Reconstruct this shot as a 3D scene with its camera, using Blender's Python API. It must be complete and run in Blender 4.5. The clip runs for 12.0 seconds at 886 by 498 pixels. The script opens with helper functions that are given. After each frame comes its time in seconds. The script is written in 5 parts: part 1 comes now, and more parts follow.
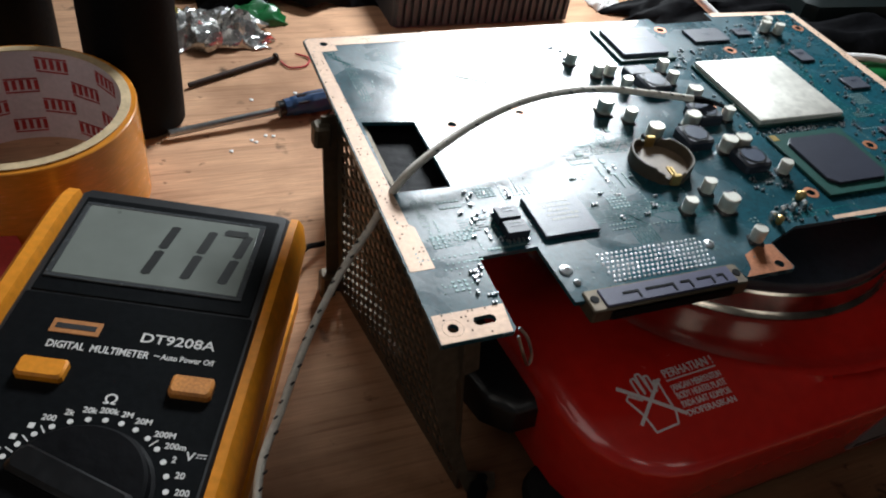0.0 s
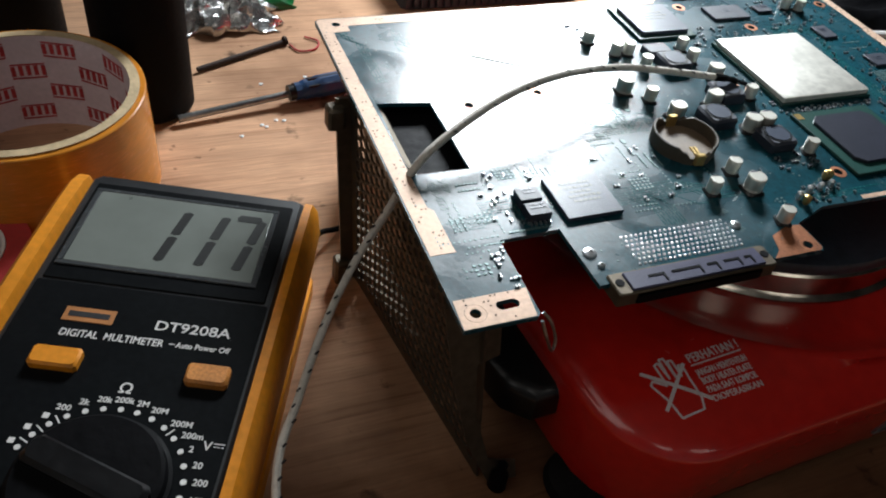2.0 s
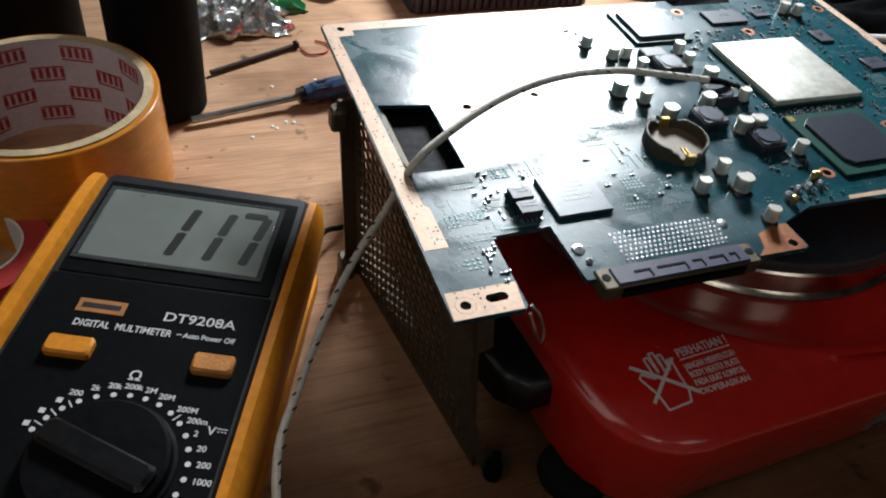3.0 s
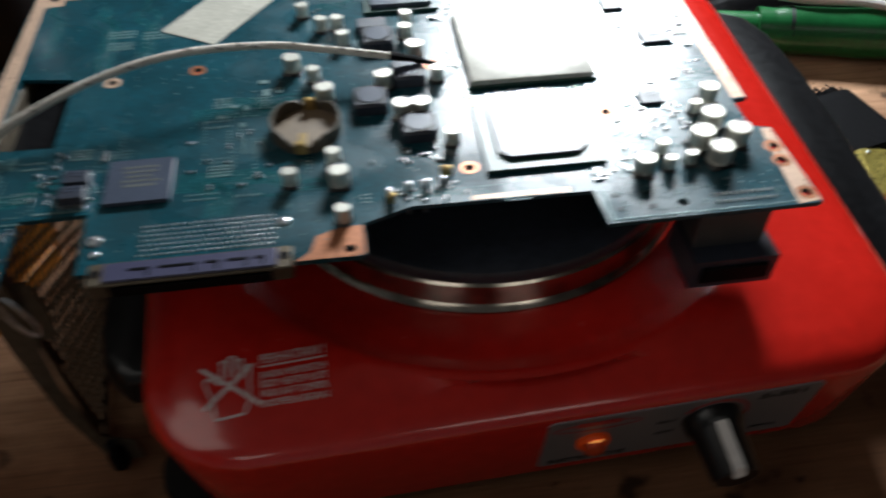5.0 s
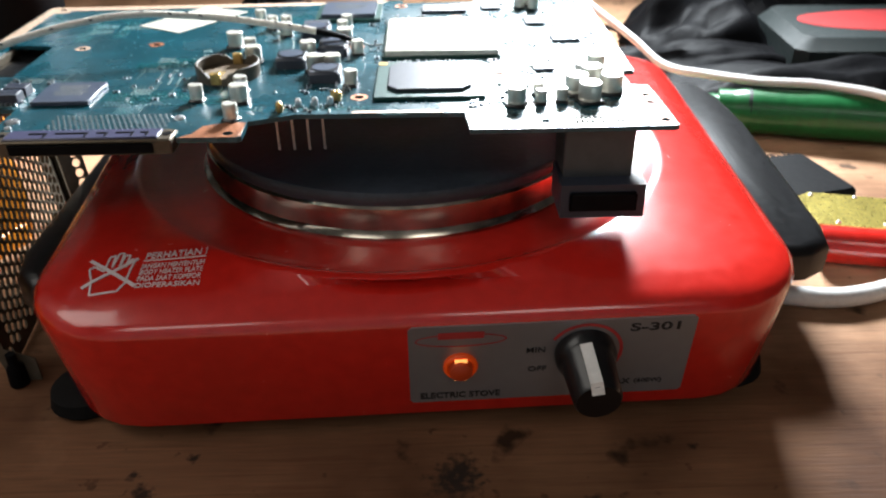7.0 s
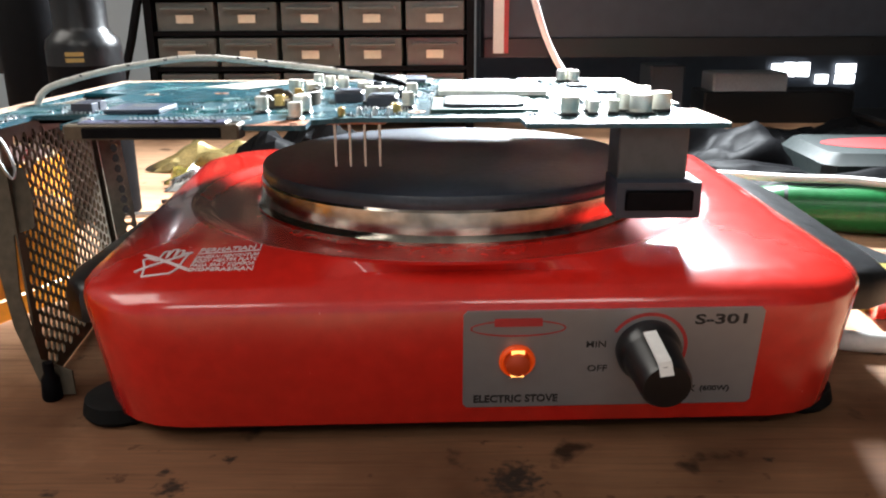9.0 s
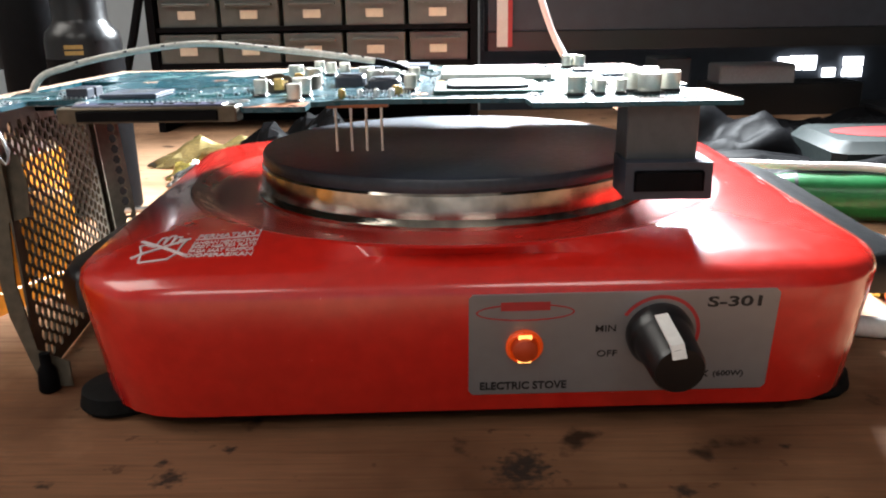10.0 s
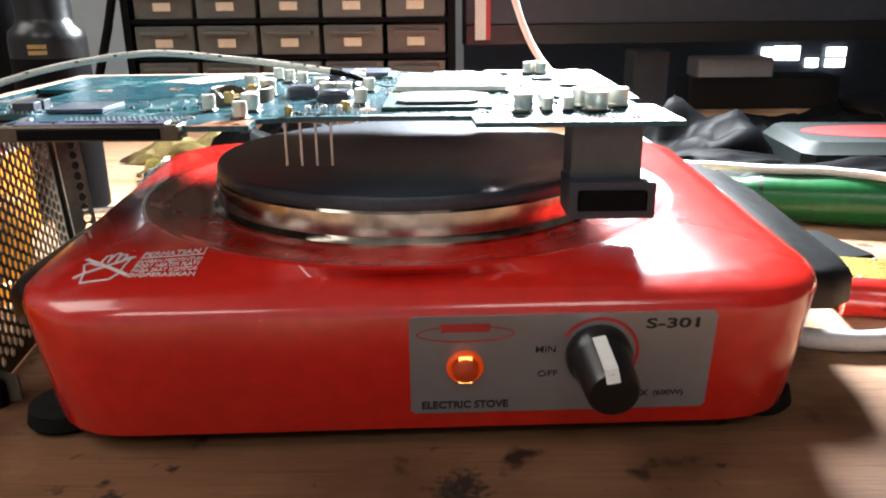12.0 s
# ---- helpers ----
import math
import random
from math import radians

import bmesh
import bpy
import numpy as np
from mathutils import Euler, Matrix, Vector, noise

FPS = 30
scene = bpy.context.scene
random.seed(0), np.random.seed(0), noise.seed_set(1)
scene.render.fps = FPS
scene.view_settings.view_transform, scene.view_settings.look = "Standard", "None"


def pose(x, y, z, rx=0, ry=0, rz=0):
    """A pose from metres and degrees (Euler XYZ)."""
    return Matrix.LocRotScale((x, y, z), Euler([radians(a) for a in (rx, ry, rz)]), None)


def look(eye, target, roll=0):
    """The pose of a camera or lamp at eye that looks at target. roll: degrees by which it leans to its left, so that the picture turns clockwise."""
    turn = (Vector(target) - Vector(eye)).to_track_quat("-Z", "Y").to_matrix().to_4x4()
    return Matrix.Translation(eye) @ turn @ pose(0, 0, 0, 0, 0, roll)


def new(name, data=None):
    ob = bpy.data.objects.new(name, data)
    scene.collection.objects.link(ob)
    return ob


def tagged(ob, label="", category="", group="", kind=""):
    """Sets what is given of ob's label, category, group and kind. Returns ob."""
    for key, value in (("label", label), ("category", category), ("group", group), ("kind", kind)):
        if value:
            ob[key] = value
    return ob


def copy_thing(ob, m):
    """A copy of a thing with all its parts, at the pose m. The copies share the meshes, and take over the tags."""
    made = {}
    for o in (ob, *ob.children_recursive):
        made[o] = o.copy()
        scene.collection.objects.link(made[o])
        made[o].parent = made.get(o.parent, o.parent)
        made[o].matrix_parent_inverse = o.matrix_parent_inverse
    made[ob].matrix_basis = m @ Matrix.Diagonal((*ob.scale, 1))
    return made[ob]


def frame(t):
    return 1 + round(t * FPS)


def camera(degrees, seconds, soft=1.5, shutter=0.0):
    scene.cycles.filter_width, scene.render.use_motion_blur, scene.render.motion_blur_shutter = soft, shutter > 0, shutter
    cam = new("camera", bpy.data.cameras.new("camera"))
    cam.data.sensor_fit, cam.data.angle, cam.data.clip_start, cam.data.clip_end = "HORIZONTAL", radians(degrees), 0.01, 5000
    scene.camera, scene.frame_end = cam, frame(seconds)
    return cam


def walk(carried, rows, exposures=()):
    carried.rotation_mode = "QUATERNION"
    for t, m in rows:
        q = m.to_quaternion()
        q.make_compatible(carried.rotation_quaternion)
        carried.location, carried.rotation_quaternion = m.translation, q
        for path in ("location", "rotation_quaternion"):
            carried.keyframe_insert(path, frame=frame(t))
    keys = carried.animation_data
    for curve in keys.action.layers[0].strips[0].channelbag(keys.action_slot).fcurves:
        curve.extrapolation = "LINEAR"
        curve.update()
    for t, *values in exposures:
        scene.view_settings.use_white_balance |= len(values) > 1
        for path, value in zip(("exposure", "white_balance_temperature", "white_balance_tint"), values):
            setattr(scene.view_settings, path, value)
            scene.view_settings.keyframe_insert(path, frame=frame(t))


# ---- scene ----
from mathutils.bvhtree import BVHTree

cam = camera(59.00, 12.0, soft=2.0, shutter=0.5)
PATH = [
    (0, (-0.23480, -0.09427, 0.25227), (-0.06143, 0.23447, -0.08220), 10.67),
    (0.5, (-0.23505, -0.09170, 0.24762), (-0.06041, 0.23560, -0.08761), 10.62),
    (1, (-0.23387, -0.09231, 0.25019), (-0.06218, 0.23562, -0.08595), 10.20),
    (1.5, (-0.23312, -0.09366, 0.24996), (-0.06309, 0.23395, -0.08732), 9.82),
    (2, (-0.23666, -0.08964, 0.24723), (-0.06838, 0.23469, -0.09408), 9.94),
    (2.5, (-0.23579, -0.09127, 0.24802), (-0.06941, 0.23313, -0.09416), 9.88),
    (4.5, (-0.14716, -0.12906, 0.27180), (-0.06685, 0.23026, -0.06648), 1.30),
    (5, (-0.04242, -0.12264, 0.25628), (0.00168, 0.21603, -0.10890), -0.42),
    (5.5, (-0.00906, -0.10594, 0.25370), (0.02390, 0.23230, -0.11305), 2.59),
    (5.8, (-0.00062, -0.09686, 0.25377), (0.02512, 0.23749, -0.11711), 2.47),
    (6, (0.00484, -0.08916, 0.25402), (0.02633, 0.24510, -0.11721), 2.04),
    (6.2, (0.00775, -0.09377, 0.25318), (0.02831, 0.25474, -0.10475), 1.85),
    (6.5, (0.01469, -0.13795, 0.22814), (0.03431, 0.23898, -0.09980), 0.62),
    (7, (0.01407, -0.19634, 0.19079), (0.01977, 0.23027, -0.06991), -0.84),
    (9, (0.00149, -0.22067, 0.13169), (-0.00327, 0.25694, -0.01618), -0.31),
    (9.5, (0.00147, -0.21653, 0.12521), (-0.00210, 0.26190, -0.02002), -0.75),
    (10, (0.00181, -0.21577, 0.12461), (-0.00649, 0.26192, -0.02285), -0.91),
    (10.5, (0.00405, -0.21809, 0.12683), (-0.00290, 0.25939, -0.02137), -0.80),
    (11, (0.00973, -0.21950, 0.12915), (0.00049, 0.25720, -0.02140), -1.22),
    (11.5, (0.01850, -0.21826, 0.12822), (0.01002, 0.25901, -0.02059), -1.57),
    (12, (0.01676, -0.21307, 0.13541), (0.01387, 0.26142, -0.02222), -0.60),
]
EXPOSURES = [(0.0, 0.0), (4.3, 0.0), (6.2, 0.0), (6.6, 0.15), (7.0, 1.45), (7.4, 1.9), (9.0, 2.33), (12.0, 2.33)]
walk(cam, [(t, look(eye, target, roll)) for t, eye, target, roll in PATH], EXPOSURES)

# ---- light ----
world = bpy.data.worlds.new("world")
scene.world = world
world.use_nodes = True
world.node_tree.nodes["Background"].inputs[0].default_value = (0.55, 0.65, 0.8, 1)
world.node_tree.nodes["Background"].inputs[1].default_value = 0.006


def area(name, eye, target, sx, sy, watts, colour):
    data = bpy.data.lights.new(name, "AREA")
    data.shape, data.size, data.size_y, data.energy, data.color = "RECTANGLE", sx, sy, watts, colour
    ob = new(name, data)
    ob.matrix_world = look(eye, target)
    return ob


# bench lamp hanging behind the board, two windows behind the viewer, added side fill
area("bench_lamp_light", (0.18, 0.60, 0.415), (0.02, 0.11, 0.09), 0.21, 0.12, 3.7, (0.88, 0.95, 1.0)).data.spread = radians(110)
# area lights for unseen windows, raised to brighten the stove's top
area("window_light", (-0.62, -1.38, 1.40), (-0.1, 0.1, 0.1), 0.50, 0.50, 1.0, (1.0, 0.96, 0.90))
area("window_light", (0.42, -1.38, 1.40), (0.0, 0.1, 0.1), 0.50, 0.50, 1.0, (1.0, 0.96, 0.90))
# added fill that brightens the meter and the bench's left; no window known
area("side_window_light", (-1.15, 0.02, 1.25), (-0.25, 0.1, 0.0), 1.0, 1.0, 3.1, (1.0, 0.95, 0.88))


# ---- materials ----
def material(name, colour, rough=0.5, metal=0.0, dark=0.75, scale=60.0, bump=0.1, coat=0.0, stretch=(1, 1, 1), fine=8.0, random_hue=0.0):
    m = bpy.data.materials.new(name)
    m.use_nodes = True
    n, l = m.node_tree.nodes, m.node_tree.links
    b = n["Principled BSDF"]
    tc, mp = n.new("ShaderNodeTexCoord"), n.new("ShaderNodeMapping")
    mp.inputs["Scale"].default_value = stretch
    l.new(tc.outputs["Object"], mp.inputs["Vector"])
    big, small = n.new("ShaderNodeTexNoise"), n.new("ShaderNodeTexNoise")
    big.inputs["Scale"].default_value, small.inputs["Scale"].default_value = scale, scale * fine
    big.inputs["Detail"].default_value, small.inputs["Detail"].default_value = 4, 3
    for t in (big, small):
        l.new(mp.outputs["Vector"], t.inputs["Vector"])
    mul = n.new("ShaderNodeMath")
    mul.operation = "MULTIPLY"
    l.new(big.outputs["Fac"], mul.inputs[0])
    l.new(small.outputs["Fac"], mul.inputs[1])
    ramp = n.new("ShaderNodeValToRGB")
    ramp.color_ramp.elements[0].position, ramp.color_ramp.elements[1].position = 0.12, 0.4
    ramp.color_ramp.elements[0].color = (*[c * dark for c in colour], 1)
    ramp.color_ramp.elements[1].color = (*colour, 1)
    l.new(mul.outputs[0], ramp.inputs["Fac"])
    l.new(ramp.outputs["Color"], b.inputs["Base Color"])
    rr = n.new("ShaderNodeMapRange")
    rr.inputs["To Min"].default_value, rr.inputs["To Max"].default_value = rough * 0.8, min(1, rough * 1.25)
    l.new(small.outputs["Fac"], rr.inputs["Value"])
    l.new(rr.outputs[0], b.inputs["Roughness"])
    b.inputs["Metallic"].default_value = metal
    b.inputs["Coat Weight"].default_value = coat
    b.inputs["Coat Roughness"].default_value = 0.06
    if bump:
        bp = n.new("ShaderNodeBump")
        bp.inputs["Strength"].default_value, bp.inputs["Distance"].default_value = bump, 0.0005
        l.new(small.outputs["Fac"], bp.inputs["Height"])
        l.new(bp.outputs[0], b.inputs["Normal"])
    return m


def glow(name, colour, strength):
    m = bpy.data.materials.new(name)
    m.use_nodes = True
    b = m.node_tree.nodes["Principled BSDF"]
    b.inputs["Base Color"].default_value = (*colour, 1)
    b.inputs["Emission Color"].default_value = (*colour, 1)
    b.inputs["Emission Strength"].default_value = strength
    return m


def plywood():
    m = material("plywood", (0.69, 0.40, 0.24), 0.7, dark=0.72, scale=9, stretch=(1, 14, 1), bump=0.4, fine=7)
    m.node_tree.nodes["Principled BSDF"].inputs["Specular IOR Level"].default_value = 0.14
    n, l = m.node_tree.nodes, m.node_tree.links
    b, tc = n["Principled BSDF"], n["Texture Coordinate"]
    ramp = n["Color Ramp"]
    out = ramp.outputs["Color"]
    # broad oily stains, then small burns and drips
    for scale, lo, hi, colour, amount in ((9.0, 0.47, 0.68, (0.13, 0.055, 0.025), 0.8), (38.0, 0.63, 0.70, (0.03, 0.018, 0.012), 0.85), (120.0, 0.66, 0.72, (0.10, 0.05, 0.03), 0.6)):
        t, r, mix = n.new("ShaderNodeTexNoise"), n.new("ShaderNodeMapRange"), n.new("ShaderNodeMix")
        t.inputs["Scale"].default_value, t.inputs["Detail"].default_value = scale, 5
        l.new(tc.outputs["Object"], t.inputs["Vector"])
        r.inputs["From Min"].default_value, r.inputs["From Max"].default_value, r.inputs["To Max"].default_value = lo, hi, amount
        l.new(t.outputs["Fac"], r.inputs["Value"])
        mix.data_type = "RGBA"
        l.new(r.outputs[0], mix.inputs["Factor"])
        l.new(out, mix.inputs["A"])
        mix.inputs["B"].default_value = (*colour, 1)
        out = mix.outputs["Result"]
    # wide darkening under and before the stove: greasy wood with shade painted in
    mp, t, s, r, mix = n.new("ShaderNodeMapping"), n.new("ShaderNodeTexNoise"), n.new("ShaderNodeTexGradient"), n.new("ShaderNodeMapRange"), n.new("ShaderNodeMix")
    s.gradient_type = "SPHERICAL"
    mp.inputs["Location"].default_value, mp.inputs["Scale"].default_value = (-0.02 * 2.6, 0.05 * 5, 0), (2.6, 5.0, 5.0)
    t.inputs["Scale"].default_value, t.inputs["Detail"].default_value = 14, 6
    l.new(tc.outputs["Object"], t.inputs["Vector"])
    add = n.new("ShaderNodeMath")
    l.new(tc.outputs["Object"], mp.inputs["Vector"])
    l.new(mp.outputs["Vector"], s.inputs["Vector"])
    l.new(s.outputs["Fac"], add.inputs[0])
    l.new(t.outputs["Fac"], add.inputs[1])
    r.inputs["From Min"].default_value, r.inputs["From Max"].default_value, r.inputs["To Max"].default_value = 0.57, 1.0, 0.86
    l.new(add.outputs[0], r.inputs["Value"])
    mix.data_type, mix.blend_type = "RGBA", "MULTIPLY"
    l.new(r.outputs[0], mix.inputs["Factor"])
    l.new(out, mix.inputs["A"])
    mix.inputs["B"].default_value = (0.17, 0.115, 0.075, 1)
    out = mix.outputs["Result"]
    # fine open grain, long and thin
    gm, gt, gr, mix = n.new("ShaderNodeMapping"), n.new("ShaderNodeTexNoise"), n.new("ShaderNodeMapRange"), n.new("ShaderNodeMix")
    gm.inputs["Scale"].default_value = (14, 420, 14)
    gt.inputs["Scale"].default_value, gt.inputs["Detail"].default_value, gt.inputs["Distortion"].default_value = 1.0, 4, 0.4
    l.new(tc.outputs["Object"], gm.inputs["Vector"])
    l.new(gm.outputs["Vector"], gt.inputs["Vector"])
    gr.inputs["From Min"].default_value, gr.inputs["From Max"].default_value, gr.inputs["To Max"].default_value = 0.54, 0.70, 0.42
    l.new(gt.outputs["Fac"], gr.inputs["Value"])
    mix.data_type, mix.blend_type = "RGBA", "MULTIPLY"
    l.new(gr.outputs[0], mix.inputs["Factor"])
    l.new(out, mix.inputs["A"])
    mix.inputs["B"].default_value = (0.42, 0.33, 0.27, 1)
    out = mix.outputs["Result"]
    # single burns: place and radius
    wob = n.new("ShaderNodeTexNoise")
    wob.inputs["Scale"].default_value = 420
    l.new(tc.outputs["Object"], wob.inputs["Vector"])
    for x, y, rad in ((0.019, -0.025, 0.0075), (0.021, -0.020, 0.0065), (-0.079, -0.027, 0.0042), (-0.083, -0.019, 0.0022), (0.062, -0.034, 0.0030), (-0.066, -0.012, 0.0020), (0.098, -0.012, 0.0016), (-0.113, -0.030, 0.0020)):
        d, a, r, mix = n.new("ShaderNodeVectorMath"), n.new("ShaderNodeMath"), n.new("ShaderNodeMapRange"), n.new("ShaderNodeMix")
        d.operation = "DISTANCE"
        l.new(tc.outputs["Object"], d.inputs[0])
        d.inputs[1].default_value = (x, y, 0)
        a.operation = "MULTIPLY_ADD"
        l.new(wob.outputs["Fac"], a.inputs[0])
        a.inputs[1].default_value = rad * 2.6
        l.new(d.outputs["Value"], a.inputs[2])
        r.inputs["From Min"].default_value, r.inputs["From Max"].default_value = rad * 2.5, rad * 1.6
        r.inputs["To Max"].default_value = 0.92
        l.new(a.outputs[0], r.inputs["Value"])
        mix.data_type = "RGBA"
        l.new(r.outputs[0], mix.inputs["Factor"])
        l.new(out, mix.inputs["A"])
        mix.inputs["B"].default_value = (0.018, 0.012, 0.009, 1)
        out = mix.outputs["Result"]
    l.new(out, b.inputs["Base Color"])
    return m


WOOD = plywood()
RED = material("red_enamel", (0.57, 0.015, 0.009), 0.24, dark=0.82, scale=24, bump=0.0, coat=0.7)
RED.node_tree.nodes["Principled BSDF"].inputs["Coat Roughness"].default_value = 0.07
CHROME = material("heat_stained_chrome", (0.74, 0.66, 0.56), 0.16, 1.0, dark=0.3, scale=45, bump=0.05, fine=3)
IRON = material("black_iron_plate", (0.034, 0.041, 0.056), 0.36, dark=0.6, scale=50, bump=0.3)
BLACK = material("black_plastic", (0.007, 0.007, 0.008), 0.30, dark=0.6, scale=40, bump=0.15)
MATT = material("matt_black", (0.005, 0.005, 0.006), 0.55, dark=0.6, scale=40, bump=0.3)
RUBBER = material("black_rubber", (0.01, 0.01, 0.01), 0.7, dark=0.6, scale=60, bump=0.2)
SILVER = material("brushed_aluminium", (0.36, 0.365, 0.38), 0.42, 0.7, dark=0.93, scale=30, bump=0.1, stretch=(1, 1, 14))
CAN = material("capacitor_can", (0.78, 0.76, 0.68), 0.36, 0.6, dark=0.8, scale=300, bump=0.05)
INK = material("black_print", (0.02, 0.02, 0.022), 0.5, bump=0)
WHITE = material("white_print", (0.78, 0.76, 0.74), 0.5, dark=0.85, bump=0)
PALE = material("pale_print", (0.74, 0.66, 0.66), 0.5, dark=0.8, scale=400, bump=0)
DIMPRINT = material("worn_teal_print", (0.11, 0.21, 0.21), 0.5, dark=0.6, scale=400, bump=0)
REDPRINT = material("red_print", (0.5, 0.04, 0.04), 0.5, bump=0)
PCB = material("green_solder_mask", (0.004, 0.064, 0.088), 0.24, dark=0.5, scale=45, bump=0.12, coat=0.16, fine=14)
TRACE = material("masked_trace", (0.008, 0.105, 0.115), 0.26, dark=0.7, scale=90, bump=0.05, coat=0.2)
COPPER = material("tinned_copper", (0.62, 0.42, 0.3), 0.5, 0.25, dark=0.75, scale=90, bump=0.1)
RUSTIRON = material("rusty_iron", (0.045, 0.026, 0.018), 0.75, 0.2, dark=0.5, scale=200, bump=0.3)
RUST = material("bare_copper", (0.5, 0.2, 0.1), 0.4, 0.5, dark=0.6, scale=150, bump=0.1)
GOLD = material("gold_contact", (0.55, 0.38, 0.14), 0.35, 0.8, dark=0.7, scale=300)
SOLDER = material("solder", (0.7, 0.71, 0.72), 0.28, 0.9, dark=0.8, scale=500, bump=0.1)
CHIP = material("chip_epoxy", (0.028, 0.034, 0.052), 0.45, dark=0.75, scale=200, bump=0.1)
CHIPGREY = material("grey_chip_top", (0.055, 0.068, 0.10), 0.32, dark=0.8, scale=200, bump=0.1)
CHIPVIOLET = material("violet_grey_chip_top", (0.024, 0.027, 0.042), 0.36, dark=0.8, scale=120, bump=0.1)
SUBSTRATE = material("chip_substrate", (0.01, 0.06, 0.05), 0.35, dark=0.7, scale=200)
LIDMETAL = material("nickel_lid", (0.80, 0.78, 0.71), 0.48, 0.35, dark=0.72, scale=34, bump=0.1)
HOLDER = material("brown_grey_plastic", (0.085, 0.068, 0.048), 0.5, dark=0.7, scale=150, bump=0.1)
HOLDERIN = material("holder_floor", (0.20, 0.145, 0.095), 0.5, dark=0.7, scale=150, bump=0.1)
PURPLE = material("violet_grey_plastic", (0.05, 0.05, 0.10), 0.4, dark=0.75, scale=200)
VIA = material("dull_via", (0.16, 0.26, 0.26), 0.4, 0.3, dark=0.7, scale=300)
PALEGREY = material("pale_grey_plastic", (0.30, 0.31, 0.33), 0.5, dark=0.8, scale=40, bump=0.08)
SHELLGREY = material("dull_grey_shell", (0.10, 0.10, 0.105), 0.5, 0.5, dark=0.8, scale=40, bump=0.08)
GREYMETAL = material("tarnished_steel", (0.13, 0.105, 0.075), 0.5, 0.7, dark=0.6, scale=40, bump=0.12)
STEEL = material("steel", (0.5, 0.5, 0.5), 0.3, 1.0, dark=0.7, scale=60, bump=0.1)
ORANGE = material("orange_rubber", (0.85, 0.30, 0.015), 0.45, dark=0.75, scale=40, bump=0.15)
DIRTYORANGE = material("faded_orange_button", (0.68, 0.26, 0.05), 0.5, dark=0.6, scale=120, bump=0.1)
MMBLACK = material("meter_black_plastic", (0.016, 0.017, 0.019), 0.42, dark=0.7, scale=50, bump=0.12)
MMFACE = material("meter_face_black", (0.007, 0.008, 0.009), 0.4, dark=0.7, scale=60, bump=0.1)
LCD = material("lcd_grey_green", (0.19, 0.21, 0.19), 0.3, dark=0.85, scale=12, bump=0.0)
SMOKE = material("smoky_window_border", (0.055, 0.06, 0.064), 0.25, dark=0.8, scale=60, bump=0.0, coat=0.3)
SEG = material("lcd_segment", (0.012, 0.013, 0.012), 0.4, bump=0)
LOGO = material("logo_orange", (0.5, 0.2, 0.06), 0.5, dark=0.7, scale=200, bump=0)
PAPER = material("tape_core_paper", (0.72, 0.62, 0.62), 0.7, dark=0.85, scale=60, bump=0.15)
TAPE = material("brown_tape", (0.74, 0.27, 0.03), 0.25, dark=0.75, scale=20, bump=0.05, stretch=(1, 1, 8), coat=0.3)
TAPERIM = material("tape_edge", (0.66, 0.5, 0.3), 0.5, dark=0.7, scale=60, bump=0.1)
CORDWHITE = material("white_fibreglass_sleeve", (0.78, 0.74, 0.66), 0.7, dark=0.7, scale=500, bump=0.4)
CABLE = material("white_cable", (0.72, 0.7, 0.68), 0.4, dark=0.85, scale=60, bump=0.05)
GREEN = material("green_plastic", (0.006, 0.12, 0.03), 0.3, dark=0.7, scale=30, bump=0.05)
BLUE = material("blue_plastic", (0.01, 0.10, 0.32), 0.35, dark=0.7, scale=60, bump=0.05)
DKBLUE = material("dark_blue_plastic", (0.008, 0.045, 0.13), 0.4, dark=0.7, scale=60, bump=0.05)
BRASS = material("gold_foil_sleeve", (0.62, 0.5, 0.13), 0.28, 0.75, dark=0.6, scale=80, bump=0.4)
DULLGOLD = material("dull_gold_wrapper", (0.34, 0.25, 0.09), 0.4, 0.5, dark=0.5, scale=60, bump=0.4)
FOIL = material("crumpled_foil", (0.72, 0.72, 0.7), 0.25, 0.9, dark=0.6, scale=60, bump=0.3)
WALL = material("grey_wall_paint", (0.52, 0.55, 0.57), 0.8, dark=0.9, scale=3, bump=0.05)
# darker tone for unseen surfaces, to cut bounced light and reflections
UNSEENDARK = material("darkened_unseen_surface", (0.12, 0.12, 0.12), 0.8, dark=0.85, scale=3, bump=0.05)
DARKMETAL = material("dark_blue_grey_metal", (0.035, 0.042, 0.055), 0.4, 0.2, dark=0.75, scale=8, bump=0.1)
DRAWER = material("smoky_drawer_plastic", (0.13, 0.135, 0.12), 0.3, dark=0.7, scale=12, bump=0.05)
LABEL = material("label_paper", (0.72, 0.64, 0.5), 0.7, dark=0.85, scale=40, bump=0.05)
BAG = material("white_film", (0.7, 0.68, 0.66), 0.35, dark=0.8, scale=20, bump=0.4)
RIB = material("grey_ribbed_plastic", (0.05, 0.06, 0.075), 0.5, dark=0.7, scale=40, bump=0.1)
SKIN = material("silvered_sticker", (0.52, 0.50, 0.43), 0.4, dark=0.72, scale=70, bump=0.5)
DKGREEN = material("dark_green_plastic", (0.004, 0.012, 0.012), 0.6, dark=0.7, scale=30)
LEDON = glow("lit_orange_lens", (0.75, 0.07, 0.004), 0.05)
LEDLENS = glow("orange_lens", (0.30, 0.028, 0.004), 0.05)
LEDCORE = glow("lit_neon", (1.0, 0.40, 0.10), 0.55)
DAY = glow("daylight_pane", (0.9, 0.95, 1.0), 1.2)


